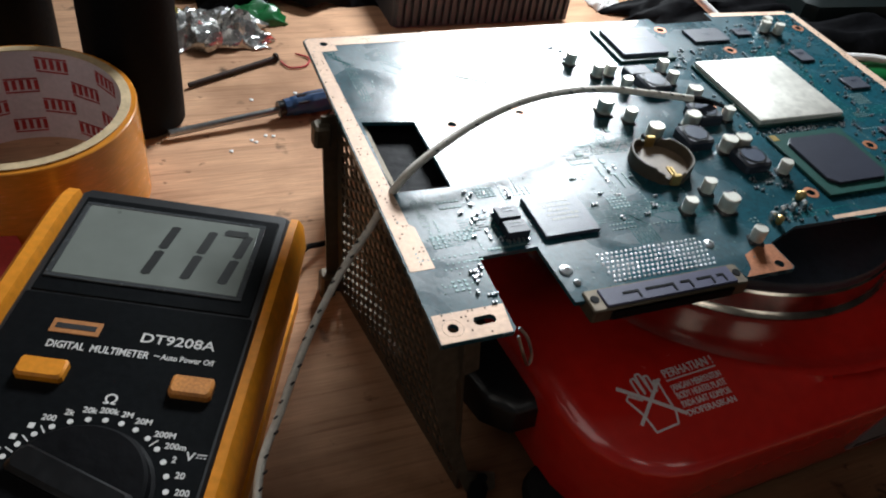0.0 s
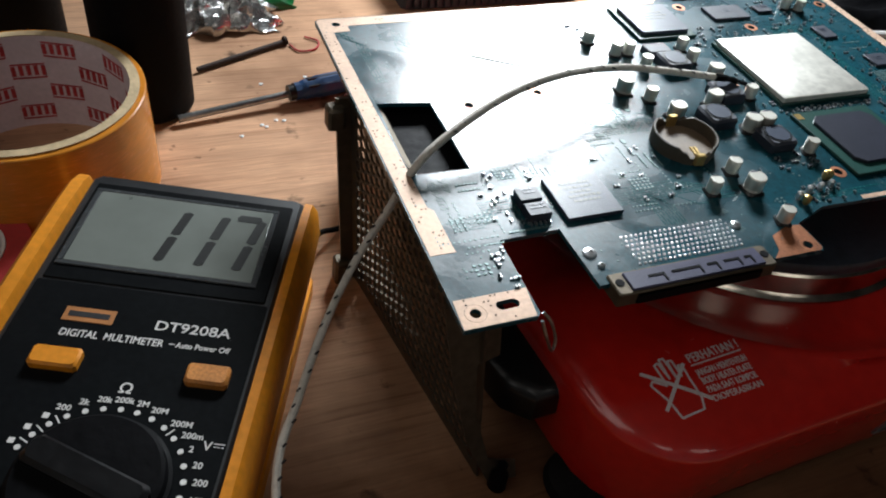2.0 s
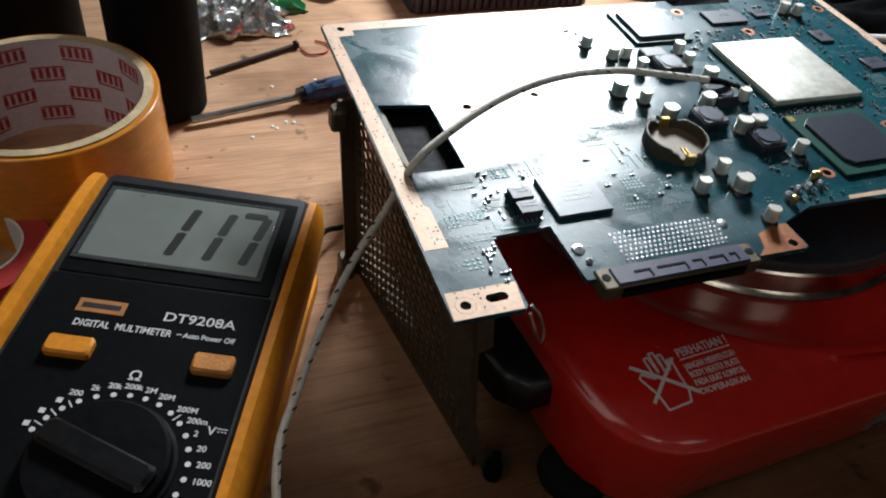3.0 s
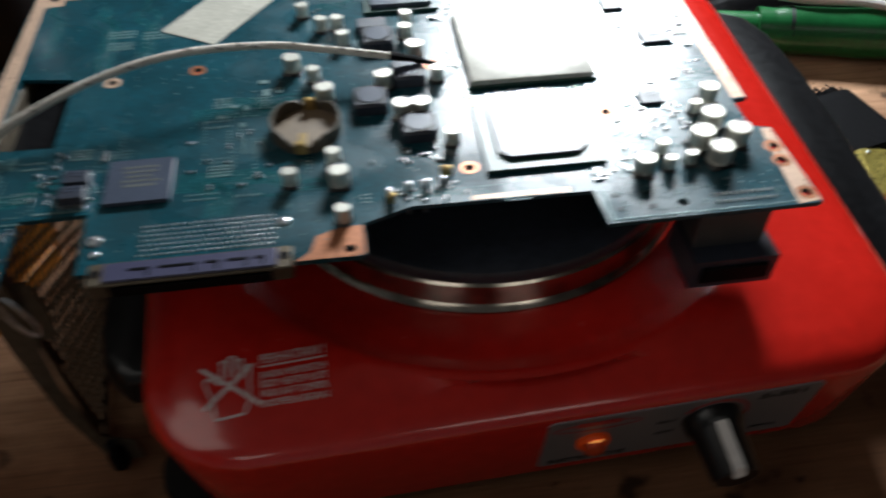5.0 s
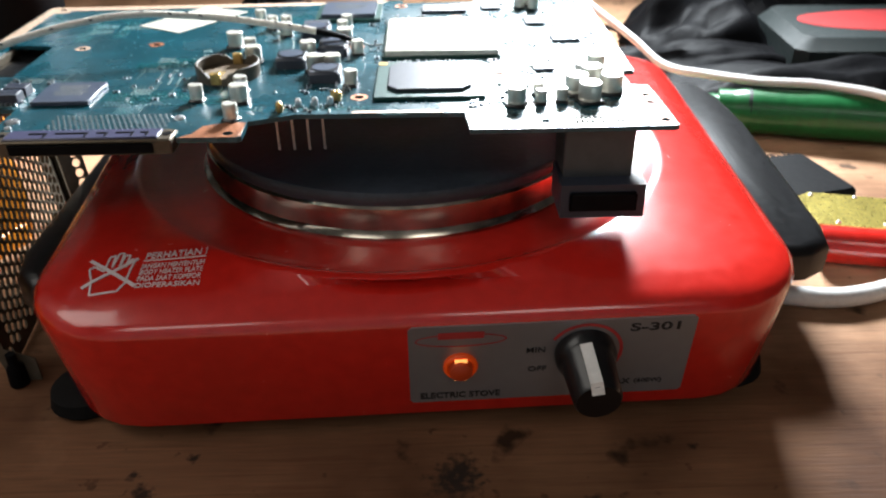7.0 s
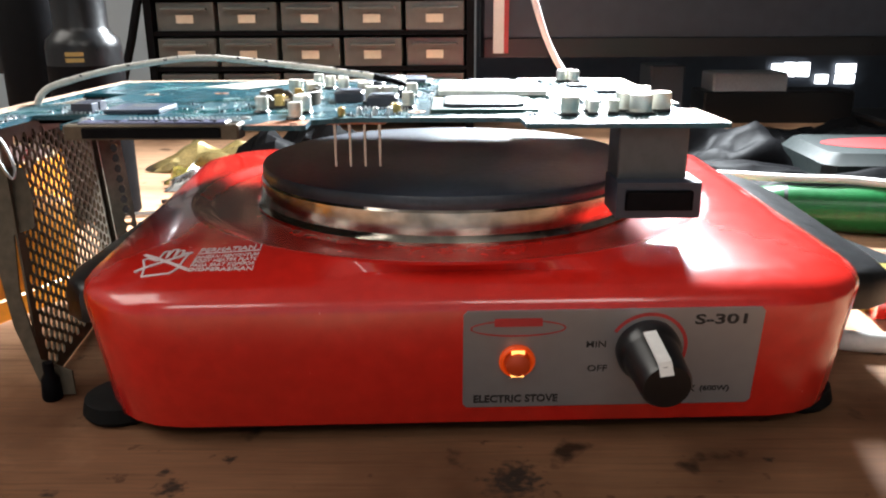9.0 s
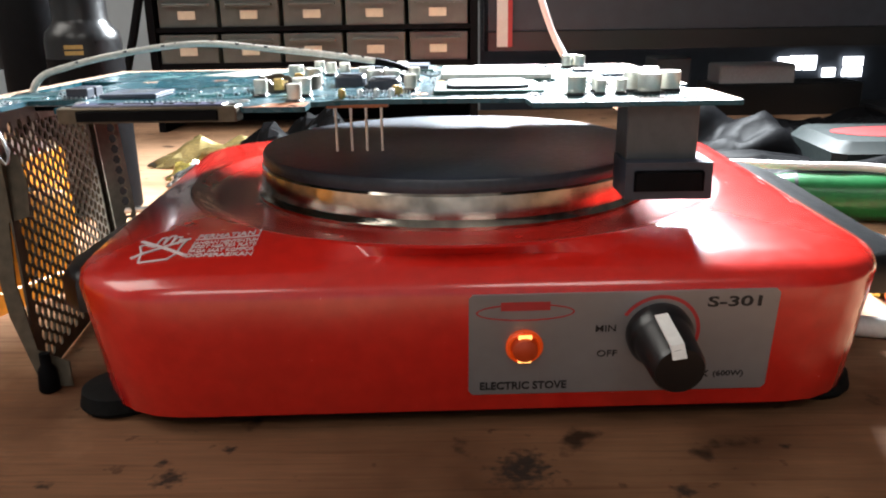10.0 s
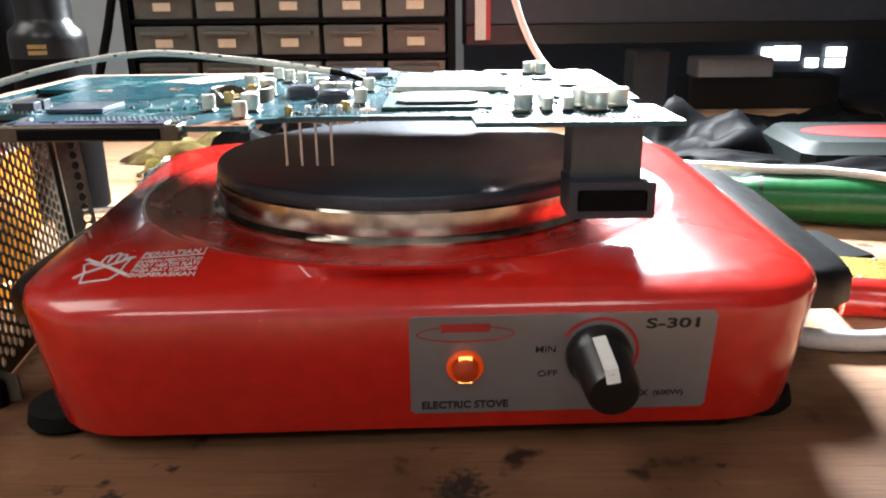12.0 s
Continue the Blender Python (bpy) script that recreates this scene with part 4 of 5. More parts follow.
# pale reinforcement sticker
bm = B()
o = [(-0.1139, 0.1529), (-0.0915, 0.1845), (-0.0696, 0.1734), (-0.0930, 0.1405)]
loft(bm, [[(x, y, Z1 + 0.0001) for x, y in o], [(x, y, Z1 + 0.0003) for x, y in o]])
solid("sticker", bm, SKIN, "pale crumpled paper sticker on the circuit board", "sticker")
bm = B()
for x, y in ((-0.0360, 0.0500), (-0.0300, 0.0520), (-0.0245, 0.0525), (-0.0195, 0.0530)):
    lathe(bm, [(0.0011, 0), (0.0011, 0.0022), (0.0006, 0.0028), (0.0001, 0.0029)], 10, (x, y, Z1))
part("header_pins", bm, SOLDER, board)
bm = B()
for x, y in ((-0.0355, 0.0470), (-0.0185, 0.0570), (-0.0172, 0.0568)):
    lathe(bm, [(0.0009, 0), (0.0014, 0.0012), (0.0012, 0.0030), (0.0002, 0.0036)], 12, (x, y, Z1))
part("tantalum_beads", bm, GOLD, board, "amber bead components")

# ---- perforated bracket under the board ----
bracket = thing("metal_bracket", "tarnished perforated metal bracket standing under the board edge", "metal bracket")


def perforated(name, w, h, m, u0, u1, v0, v1, cut=0.0, pitch=0.0050, r=0.00215):
    """A sheet with a honeycomb of holes between u0..u1 and v0..v1; its near edge leans by cut."""
    holes, column, u = [], 0, u0
    while u < u1:
        v = v0 + (column % 2) * pitch / 2
        while v < v1:
            if u > cut * v / h + 0.005:
                holes.append([(u + r * math.cos(2 * math.pi * i / 6), v + r * 1.05 * math.sin(2 * math.pi * i / 6)) for i in range(6)])
            v += pitch
        u += pitch * 0.866
        column += 1
    return part(name, prism(B(), [(0, 0), (w, 0), (w, h), (cut, h)], -0.0004, 0.0004, holes), GREYMETAL, bracket, at=m, smooth=0)


# long sheet along the board edge with a leaning near edge, a folded far end and a plain flange
SU = Vector((-0.0175, 0.123, 0)).normalized()
SV = Vector((-0.060, -0.0085, 0.998)).normalized()
SN = SU.cross(SV)
perforated("side_sheet", 0.1070, 0.0940, Matrix.Translation((-0.1445, 0.0320, 0.0010)) @ Matrix((SU, SV, SN)).transposed().to_4x4(), 0.006, 0.104, 0.006, 0.088, 0.012)
perforated("end_sheet", 0.011, 0.0838, Matrix.Translation((-0.1572, 0.1392, 0.0030)) @ Matrix(((0.65, -0.1142, 0.7514, 0), (0.76, 0.0977, -0.6427, 0), (0, 0.9887, 0.1503, 0), (0, 0, 0, 1))), 0.003, 0.009, 0.008, 0.074)
bm = B()
o = [(-0.1628, 0.0758), (-0.1462, 0.0747), (-0.1435, 0.0662), (-0.1430, 0.0555), (-0.1505, 0.0533), (-0.1494, 0.0341), (-0.1430, 0.0127), (-0.1323, 0.0090), (-0.1312, 0.0012), (-0.1419, 0.0010), (-0.1521, 0.0234), (-0.1585, 0.0501)]
prism(bm, o, -0.0004, 0.0004)
part("end_flange", bm, GREYMETAL, bracket, "plain folded end with a cut-out", at=Matrix(((1, 0, 0, 0), (0, 0.42, -1, 0.0279), (0, 1, 0, 0), (0, 0, 0, 1))), smooth=0)
part("top_flange", box(B(), -0.1660, -0.1575, 0.0460, 0.1400, 0.0918, 0.0942), GREYMETAL, bracket)
part("corner_post", loft(B(), [[(x + o, y, z) for x, y in ((-0.1650, 0.1376), (-0.1570, 0.1376), (-0.1570, 0.1390), (-0.1650, 0.1390))] for o, z in ((0.0, 0.0), (-0.0058, 0.0925))]), GREYMETAL, bracket)
part("foot_tab", box(B(), -0.1685, -0.1620, 0.1350, 0.1420, 0.0, 0.0120, 0.001), GREYMETAL, bracket)
part("top_tab", box(B(), -0.1740, -0.1675, 0.1340, 0.1410, 0.0815, 0.0900, 0.001), GREYMETAL, bracket)
part("foot_screw", lathe(B(), [(0.003, 0), (0.0035, 0.001), (0.003, 0.008), (0.0018, 0.010), (0.0018, 0.014)], 14, (-0.1390, 0.0270, 0)), MATT, bracket, "dark screw foot")
part("inner_fold", box(B(), -0.1605, -0.1568, 0.0700, 0.1400, 0.0860, 0.0912), GREYMETAL, bracket)
# added black sheet under the slot, in place of the shade there
part("lower_fold", box(B(), -0.1568, -0.1270, 0.0800, 0.1450, 0.0895, 0.0911), MATT, bracket, "black sheet standing in for the shade seen through the slot")

# ---- multimeter ----
META = math.degrees(math.atan2(-0.0328, 0.0743))
MM = pose(-0.2178, 0.1560, 0, 0, 0, META)
meter = thing("multimeter", "black digital multimeter in an orange rubber holster lying on the bench", "multimeter", MM)
MW, ML, MH = 0.0406, 0.175, 0.046


def slab(w0, w1, y0, y1, z0, z1, c):
    return box(B(), w0, w1, y0, y1, z0, z1, c)


part("body", slab(-MW, MW, -ML, 0.0, 0.010, MH, 0.002), MMBLACK, meter)
for s in (-1, 1):
    bm = B()
    prof = [(0.0402, 0.0), (0.0425, 0.0), (0.0445, 0.006), (0.0492, 0.034), (0.0478, 0.0455), (0.0450, 0.0490), (0.0412, 0.0490), (0.0404, 0.0465)]
    rings = []
    for y, k in ((-ML - 0.004, 0.97), (-ML, 1), (-0.020, 1), (-0.008, 0.985), (-0.003, 0.955)):
        rings.append([(s * (0.0402 + (x - 0.0402) * k * (0.78 if s > 0 else 1.12)), y, z * k) for x, z in prof])
    loft(bm, rings)
    part("holster_side", bm, ORANGE, meter, "orange rubber holster side")
part("holster_base", slab(-0.045, 0.045, -ML, -0.006, 0.0, 0.0100, 0.001), ORANGE, meter)
part("display_bezel", slab(-0.0370, 0.0370, -0.056, -0.006, MH - 0.001, MH + 0.0005, 0.0004), MMFACE, meter)
disp = part("display", slab(-0.0335, 0.0305, -0.0480, -0.0110, MH + 0.0006, MH + 0.0010, 0.0003), LCD, meter, "grey-green liquid crystal display")
for x0, x1, y0, y1 in ((-0.0355, 0.0325, -0.0110, -0.0095), (-0.0355, 0.0325, -0.0497, -0.0480), (-0.0355, -0.0335, -0.0480, -0.0110), (0.0305, 0.0325, -0.0480, -0.0110)):
    part("window_frame", box(B(), x0, x1, y0, y1, MH + 0.0004, MH + 0.0011, 0.0002), SMOKE, disp, "smoky clear window border")
# seven-segment digits 1 1 7
SEGS = {"1": "bc", "7": "abc", "6": "acdefg"}


def digit(x, y, ch, w=0.0100, h=0.0272, t=0.0034, lean=0.15):
    """Bars of one seven-segment figure."""
    spots = {"a": (0, h / 2, 1), "g": (0, 0, 1), "d": (0, -h / 2, 1), "b": (w / 2, h / 4, 0), "c": (w / 2, -h / 4, 0), "f": (-w / 2, h / 4, 0), "e": (-w / 2, -h / 4, 0)}
    bm = B()
    for k in SEGS[ch]:
        cx, cy, flat = spots[k]
        a, b = ((w / 2 - 0.0004, t / 2) if flat else (t / 2, h / 4 - 0.0004))
        q = [(cx - a, cy), (cx - a + b * 0.5, cy - b), (cx + a - b * 0.5, cy - b), (cx + a, cy), (cx + a - b * 0.5, cy + b), (cx - a + b * 0.5, cy + b)] if flat else [(cx, cy - b), (cx + a, cy - b + a * 0.4), (cx + a, cy + b - a * 0.4), (cx, cy + b), (cx - a, cy + b - a * 0.4), (cx - a, cy - b + a * 0.4)]
        q = [(x + px + lean * py, y + py) for px, py in q]
        loft(bm, [[(px, py, MH + 0.0010) for px, py in q], [(px, py, MH + 0.00115) for px, py in q]])
    return part("figure", bm, SEG, disp, "dark display figure")


for x, ch in ((-0.0062, "1"), (0.0076, "1"), (0.0208, "7")):
    digit(x, -0.0300, ch)

# meter face
def on_meter(x, y, z=0.0):
    return pose(x, y, MH + 0.0002 + z)


part("face_plate", slab(-0.0385, 0.0385, -ML + 0.002, -0.0565, MH - 0.001, MH + 0.0002, 0.0005), MMFACE, meter)
bm = B()
box(bm, -0.0240, -0.0080, -0.0730, -0.0672, 0, 0.0002, 0.0001)
badge = part("badge", bm, LOGO, meter, "orange badge with a plain dark device", at=on_meter(0, 0))
part("badge_device", box(B(), -0.0225, -0.0095, -0.0712, -0.0690, 0.0002, 0.0003), INK, badge)
lettering("print_model", "DT9208A", 0.0054, WHITE, meter, on_meter(0.0050, -0.0725), squash=1.12)
lettering("print_name", "DIGITAL  MULTIMETER", 0.0040, WHITE, meter, on_meter(-0.0225, -0.0790), squash=0.80)
lettering("print_auto", "Auto Power Off", 0.0030, WHITE, meter, on_meter(0.0138, -0.0785), squash=0.85)
part("print_dash", box(B(), 0.0115, 0.0134, -0.0776, -0.0773, 0, 0.0001), WHITE, meter, at=on_meter(0, 0))
for x0, x1, mat, lab in ((-0.0262, -0.0115, ORANGE, "orange push button"), (0.0205, 0.0335, DIRTYORANGE, "worn orange push button")):
    bm = B()
    box(bm, x0, x1, -0.0925, -0.0850, 0, 0.0030, 0.0009)
    part("push_button", bm, mat, meter, lab, at=on_meter(0, 0))
lettering("print_ohm", "\u03a9", 0.0050, WHITE, meter, on_meter(0.0046, -0.0975), align="CENTER", squash=1.1)
DX, DY = 0.0057, -0.1277
for i, body in enumerate(["", "", "", "200", "2k", "20k", "200k", "2M", "20M", "200M", "200m", "2", "20", "200", "1000", "", "", "", "", "", ""]):
    a = radians(159 - 11.5 * i)
    part("range_dot", lathe(B(), [(0.0009, 0), (0.0009, 0.0002), (0.0001, 0.0002)], 12, (DX + 0.0244 * math.cos(a), DY + 0.0244 * math.sin(a), 0)), WHITE, meter, at=on_meter(0, 0))
    x, y = DX + 0.0268 * math.cos(a), DY + 0.0268 * math.sin(a)
    if body:
        side = "LEFT" if math.cos(a) > 0.45 else "CENTER"
        lettering("print_range", body, 0.0028, WHITE, meter, on_meter(x + (0 if side == "LEFT" else 0.0012 * math.cos(a)), y - (0.0010 if side == "LEFT" else 0.0)), align=side)
    elif i < 3:
        part("print_symbol", box(B(), x - 0.0012, x + 0.0006, y + 0.0002, y + 0.0020, 0, 0.0001), WHITE, meter, at=on_meter(0, 0))
    if i in (0, 1, 2, 9):
        b = radians(159 - 11.5 * (i + 0.5))
        bm = B()
        stroke(bm, (DX + 0.0232 * math.cos(b), DY + 0.0232 * math.sin(b)), (DX + 0.0262 * math.cos(b), DY + 0.0262 * math.sin(b)), 0.0004)
        part("print_divider", bm, WHITE, meter, at=on_meter(0, 0))
lettering("print_volts", "V", 0.0042, WHITE, meter, on_meter(0.0318, -0.1132))
bm = B()
box(bm, 0.0348, 0.0378, -0.1110, -0.1107, 0, 0.0001)
for k in range(3):
    box(bm, 0.0348 + k * 0.0011, 0.0355 + k * 0.0011, -0.1120, -0.1117, 0, 0.0001)
part("print_direct_current", bm, WHITE, meter, at=on_meter(0, 0))
dial = part("range_dial", lathe(B(), [(0.0216, 0), (0.0216, 0.0008), (0.0205, 0.0012), (0.0200, 0.0040), (0.0190, 0.0048), (0.0002, 0.0050)], 48), MATT, meter, "black rotary range dial", at=on_meter(DX, DY))
bm = B()
box(bm, -0.0185, 0.0185, -0.0045, 0.0045, 0.0045, 0.0078, 0.0015)
part("grip", bm, BLACK, dial, at=pose(0, 0, 0, 0, 0, -20))

# ---- thermocouple lead ----
LEAD = [(-0.2230, -0.0300, 0.030), (-0.2163, 0.0262, 0.0395), (-0.2033, 0.0524, 0.044), (-0.1894, 0.0733, 0.0525), (-0.1764, 0.0873, 0.0625), (-0.1659, 0.0918, 0.077), (-0.1590, 0.0880, 0.0985), (-0.1470, 0.0935, 0.105), (-0.1234, 0.1040, 0.1100),
        (-0.0990, 0.1108, 0.1120), (-0.0715, 0.1165, 0.1090), (-0.0520, 0.1145, 0.1070), (-0.0302, 0.1120, 0.1040)]
lead = thing("thermocouple_lead", "white braided thermocouple lead with dark flecks running over the board", "cable")
part("sleeve", tube(B(), LEAD, 0.00135, 10, 10), CORDWHITE, lead)
part("black_tube", tube(B(), [LEAD[-1], (-0.0225, 0.1115, 0.1025), (-0.0120, 0.1115, 0.0990)], [0.0015, 0.0012, 0.0008], 8), MATT, lead, "black heat-shrink end")
part("probe_tip", tube(B(), [(-0.0120, 0.1115, 0.0990), (-0.0085, 0.1120, 0.0978), (-0.0050, 0.1145, 0.0975)], 0.0004, 6), STEEL, lead)
random.seed(9)
ps = [Vector(p) for p in LEAD]
fleck = B()
for a, b in zip(ps, ps[1:]):
    n = max(2, int((b - a).length / 0.0055))
    for k in range(n):
        p, d = a.lerp(b, (k + random.random() * 0.6) / n), (b - a).normalized()
        s = d.cross(Vector((0, 0, 1))).normalized()
        u = s.cross(d)
        w = random.uniform(-0.9, 0.9)
        c = p + 0.00125 * (math.sin(w) * s + math.cos(w) * u)
        tube(fleck, [c - d * 0.0007 - s * 0.0004, c + d * 0.0007 + s * 0.0004], 0.00040, 5, 2)
part("dark_fleck", fleck, INK, lead, "dark woven flecks", kind="stuff")

# ---- packing tape ----
TX, TY = -0.2810, 0.2320
tape = thing("packing_tape", "roll of brown packing tape lying on its side with printed core", "packing tape", pose(TX, TY, 0))
part("tape_wound", lathe(B(), [(0.0462, 0.0), (0.0515, 0.0), (0.0512, 0.020), (0.0505, 0.0478), (0.0500, 0.0482), (0.0464, 0.0482)], 96, close=True), TAPE, tape)
core = part("core", lathe(B(), [(0.0440, 0.0), (0.0463, 0.0), (0.0465, 0.0487), (0.0440, 0.0487)], 96, close=True), PAPER, tape, "pale card core with red print")
part("core_edge", lathe(B(), [(0.0439, 0.0486), (0.0480, 0.0486), (0.0480, 0.0490), (0.0439, 0.0490)], 96, close=True), TAPERIM, tape)
for row in range(4):
    for k in range(9):
        a0 = 2 * math.pi * (k + (row % 2) * 0.5) / 9
        bm = B()
        # a printed mark as plain blocks
        zc = 0.0082 + row * 0.0112

        def block(b0, b1, z0, z1):
            o = [[(r * math.cos(b), r * math.sin(b), z) for r, b in ((0.04380, b0), (0.04380, b1), (0.04396, b1), (0.04396, b0))] for z in (z0, z1)]
            loft(bm, o)

        for j in range(5):
            b = a0 + j * 0.074
            block(b, b + 0.042, zc - 0.0026, zc + 0.0026)
        block(a0, a0 + 0.338, zc + 0.0032, zc + 0.0039)
        block(a0, a0 + 0.338, zc - 0.0039, zc - 0.0032)
        part("core_mark", bm, REDPRINT, core)
small = thing("insulation_tape", "small roll of red and white tape beside the meter", "tape roll", pose(-0.3120, 0.1700, 0))
part("tape_wound", lathe(B(), [(0.020, 0.0), (0.0295, 0.0), (0.0295, 0.018), (0.020, 0.018)], 48, close=True), REDPRINT, small)
part("core", lathe(B(), [(0.0188, 0.0), (0.0199, 0.0), (0.0199, 0.0185), (0.0188, 0.0185)], 48, close=True), WHITE, small)

# ---- bottles ----
bottle = thing("black_bottle", "glossy black plastic bottle with a narrow shoulder standing on the bench", "bottle", pose(-0.2290, 0.2860, 0))
part("bottle_body", lathe(B(), [(0.020, 0.0), (0.0225, 0.002), (0.0225, 0.108), (0.0215, 0.1135), (0.0175, 0.1175), (0.0160, 0.121), (0.0160, 0.150), (0.0175, 0.152), (0.0175, 0.200), (0.001, 0.201)], 40), BLACK, bottle)
part("bottle_label", lathe(B(), [(0.0227, 0.0025), (0.0227, 0.098)], 40), MATT, bottle)
bm = B()
for k, z in enumerate((0.104, 0.1005)):
    a0 = radians(-95)
    rr = [[(r * math.cos(a0 + j * 0.12), r * math.sin(a0 + j * 0.12), zz) for r, zz in ((0.0226, z), (0.02275, z), (0.02275, z + 0.0024), (0.0226, z + 0.0024))] for j in range(5)]
    loft(bm, rr)
part("label_mark", bm, GOLD, bottle, "yellow label marks")
can = thing("spray_can", "dark spray can behind the packing tape", "spray can", pose(-0.2900, 0.3500, 0))
part("can_body", lathe(B(), [(0.024, 0.0), (0.025, 0.002), (0.025, 0.150), (0.020, 0.158), (0.012, 0.162)], 40), MATT, can)
part("cap", lathe(B(), [(0.017, 0.159), (0.017, 0.185), (0.001, 0.187)], 30), BLACK, can)

# ---- screwdriver, rod and foil ----
driver = thing("screwdriver", "screwdriver with a blue and black handle lying on the bench", "screwdriver")
part("shaft", tube(B(), [(-0.2170, 0.2640, 0.0035), (-0.1550, 0.2745, 0.0060)], 0.0020, 12, 2), STEEL, driver)
part("handle", tube(B(), [(-0.1545, 0.2746, 0.0066), (-0.1480, 0.2758, 0.0068), (-0.135, 0.2785, 0.0070), (-0.1000, 0.2850, 0.0072)], [0.0050, 0.0056, 0.0064, 0.0066], 10, 6), DKBLUE, driver, "dark blue plastic handle")
part("collar", tube(B(), [(-0.1580, 0.2740, 0.0064), (-0.1535, 0.2748, 0.0066)], 0.0044, 12, 2), BLACK, driver)
for k in range(3):
    a = radians(40 + 50 * k)
    part("groove_inlay", tube(B(), [(-0.1470 , 0.2760 - 0.0052 * math.cos(a), 0.0070 + 0.0052 * math.sin(a)), (-0.1000, 0.2850 - 0.0058 * math.cos(a), 0.0072 + 0.0058 * math.sin(a))], 0.0009, 6, 2), BLACK, driver)
nail = thing("nail", "long rusty nail lying on the bench", "nail")
part("shank", tube(B(), [(-0.2010, 0.3118, 0.0022), (-0.1470, 0.3358, 0.0022)], 0.0015, 8, 2), RUSTIRON, nail)
part("head", tube(B(), [(-0.1472, 0.3357, 0.0028), (-0.1458, 0.3363, 0.0028)], 0.0026, 12, 2), RUSTIRON, nail)


def crumple(name, cx, cy, sx, sy, h, mat, label, category, seed, n=26, rough=1.0):
    """A crumpled sheet lying in a heap."""
    bm = B()
    random.seed(seed)
    grid = []
    for i in range(n + 1):
        row = []
        for j in range(n + 1):
            u, v = i / n * 2 - 1, j / n * 2 - 1
            edge = max(0, 1 - (abs(u) ** 3 + abs(v) ** 3) * 0.9)
            q = Vector((u * 3 + seed, v * 3, seed * 0.7))
            z = edge**0.7 * h * (0.62 + 0.55 * noise.noise(q * 0.7) + 0.22 * rough * noise.noise(q * 2.2)) + 0.0006
            row.append(bm.verts.new((cx + u * sx * (1 + 0.25 * noise.noise(q + Vector((9, 0, 0)))), cy + v * sy * (1 + 0.25 * noise.noise(q + Vector((0, 9, 0)))), max(z, 0.0006))))
        grid.append(row)
    for i in range(n):
        for j in range(n):
            a, b, c, d = grid[i][j], grid[i + 1][j], grid[i + 1][j + 1], grid[i][j + 1]
            bm.faces.new((a, b, c))
            bm.faces.new((a, c, d))
    ob = solid(name, bm, mat, label, category, smooth=24 if rough > 0.6 else 70)
    ob.modifiers.new("thickness", "SOLIDIFY").thickness = 0.0005
    return ob


crumple("foil_wrapper", -0.1790, 0.3740, 0.034, 0.024, 0.014, FOIL, "crumpled silver foil wrapper on the bench", "foil", 3, n=18, rough=2.4)
crumple("yellow_wrapper", -0.2060, 0.3900, 0.016, 0.014, 0.012, BRASS, "crumpled yellow foil scrap", "foil", 5, n=8)
crumple("green_wrapper", -0.1480, 0.3900, 0.018, 0.012, 0.014, GREEN, "crumpled green plastic scrap", "wrapper", 6, n=8)
crumple("blue_bag", -0.3300, 0.4250, 0.040, 0.030, 0.045, BLUE, "crumpled blue plastic bag at the back of the bench", "plastic bag", 8, n=14)
crumple("black_bag", 0.2250, 0.4300, 0.055, 0.050, 0.050, MATT, "crumpled black plastic bag", "plastic bag", 11, n=16, rough=0.3)
crumple("white_bag", 0.5300, 0.5300, 0.055, 0.050, 0.120, BAG, "crumpled clear white plastic bag", "plastic bag", 13, n=16, rough=0.3)
crumple("gold_wrapper", -0.2000, 0.4500, 0.050, 0.030, 0.026, DULLGOLD, "crumpled golden wrapper behind the stove", "wrapper", 15, n=14)
crumple("grey_cloth", -0.1200, 0.4500, 0.060, 0.050, 0.045, MATT, "dark cloth heaped at the back of the bench", "cloth", 17, n=18)
crumple("black_cloth", 0.2800, 0.3130, 0.110, 0.036, 0.026, MATT, "black cloth heaped behind the green handle", "cloth", 23, n=18, rough=0.4)
crumple("black_apron", 0.2050, 0.3650, 0.085, 0.024, 0.022, MATT, "black cloth folded behind the stove", "cloth", 29, n=16, rough=0.4)
crumple("dark_cloth", 0.3600, 0.5200, 0.080, 0.060, 0.030, MATT, "dark cloth heaped beside the monitor", "cloth", 19, n=18)
crumple("white_scrap", 0.1210, 0.3900, 0.014, 0.010, 0.006, BAG, "white paper scrap behind the stove", "paper", 21, n=8)
random.seed(12)
flake = solid("solder_flake", lathe(B(), [(0.0010, 0), (0.0012, 0.0004), (0.0004, 0.0008)], 7), WHITE, "white flake of debris on the bench", "debris", pose(-0.1760, 0.2560, 0), group="flakes of debris")
for x, y in ((-0.1680, 0.2590), (-0.1640, 0.2580), (-0.1880, 0.2480), (-0.1400, 0.2960), (-0.1430, 0.2985), (-0.1690, 0.2950), (-0.1740, 0.2540)):
    copy_thing(flake, pose(x, y, 0, 0, 0, random.uniform(0, 360)))
red = solid("red_wire", tube(B(), [(-0.1440, 0.3340, 0.001), (-0.1400, 0.3260, 0.001), (-0.1300, 0.3270, 0.001), (-0.1260, 0.3360, 0.001), (-0.1330, 0.3420, 0.001)], 0.0006, 6), REDPRINT, "thin curl of red wire on the bench", "wire")
black_lead = solid("black_lead", tube(B(), [(-0.1760, 0.1500, 0.012), (-0.1690, 0.1600, 0.008), (-0.1610, 0.1650, 0.004), (-0.1500, 0.1680, 0.003)], 0.0013, 8), MATT, "short black lead beside the meter", "wire")
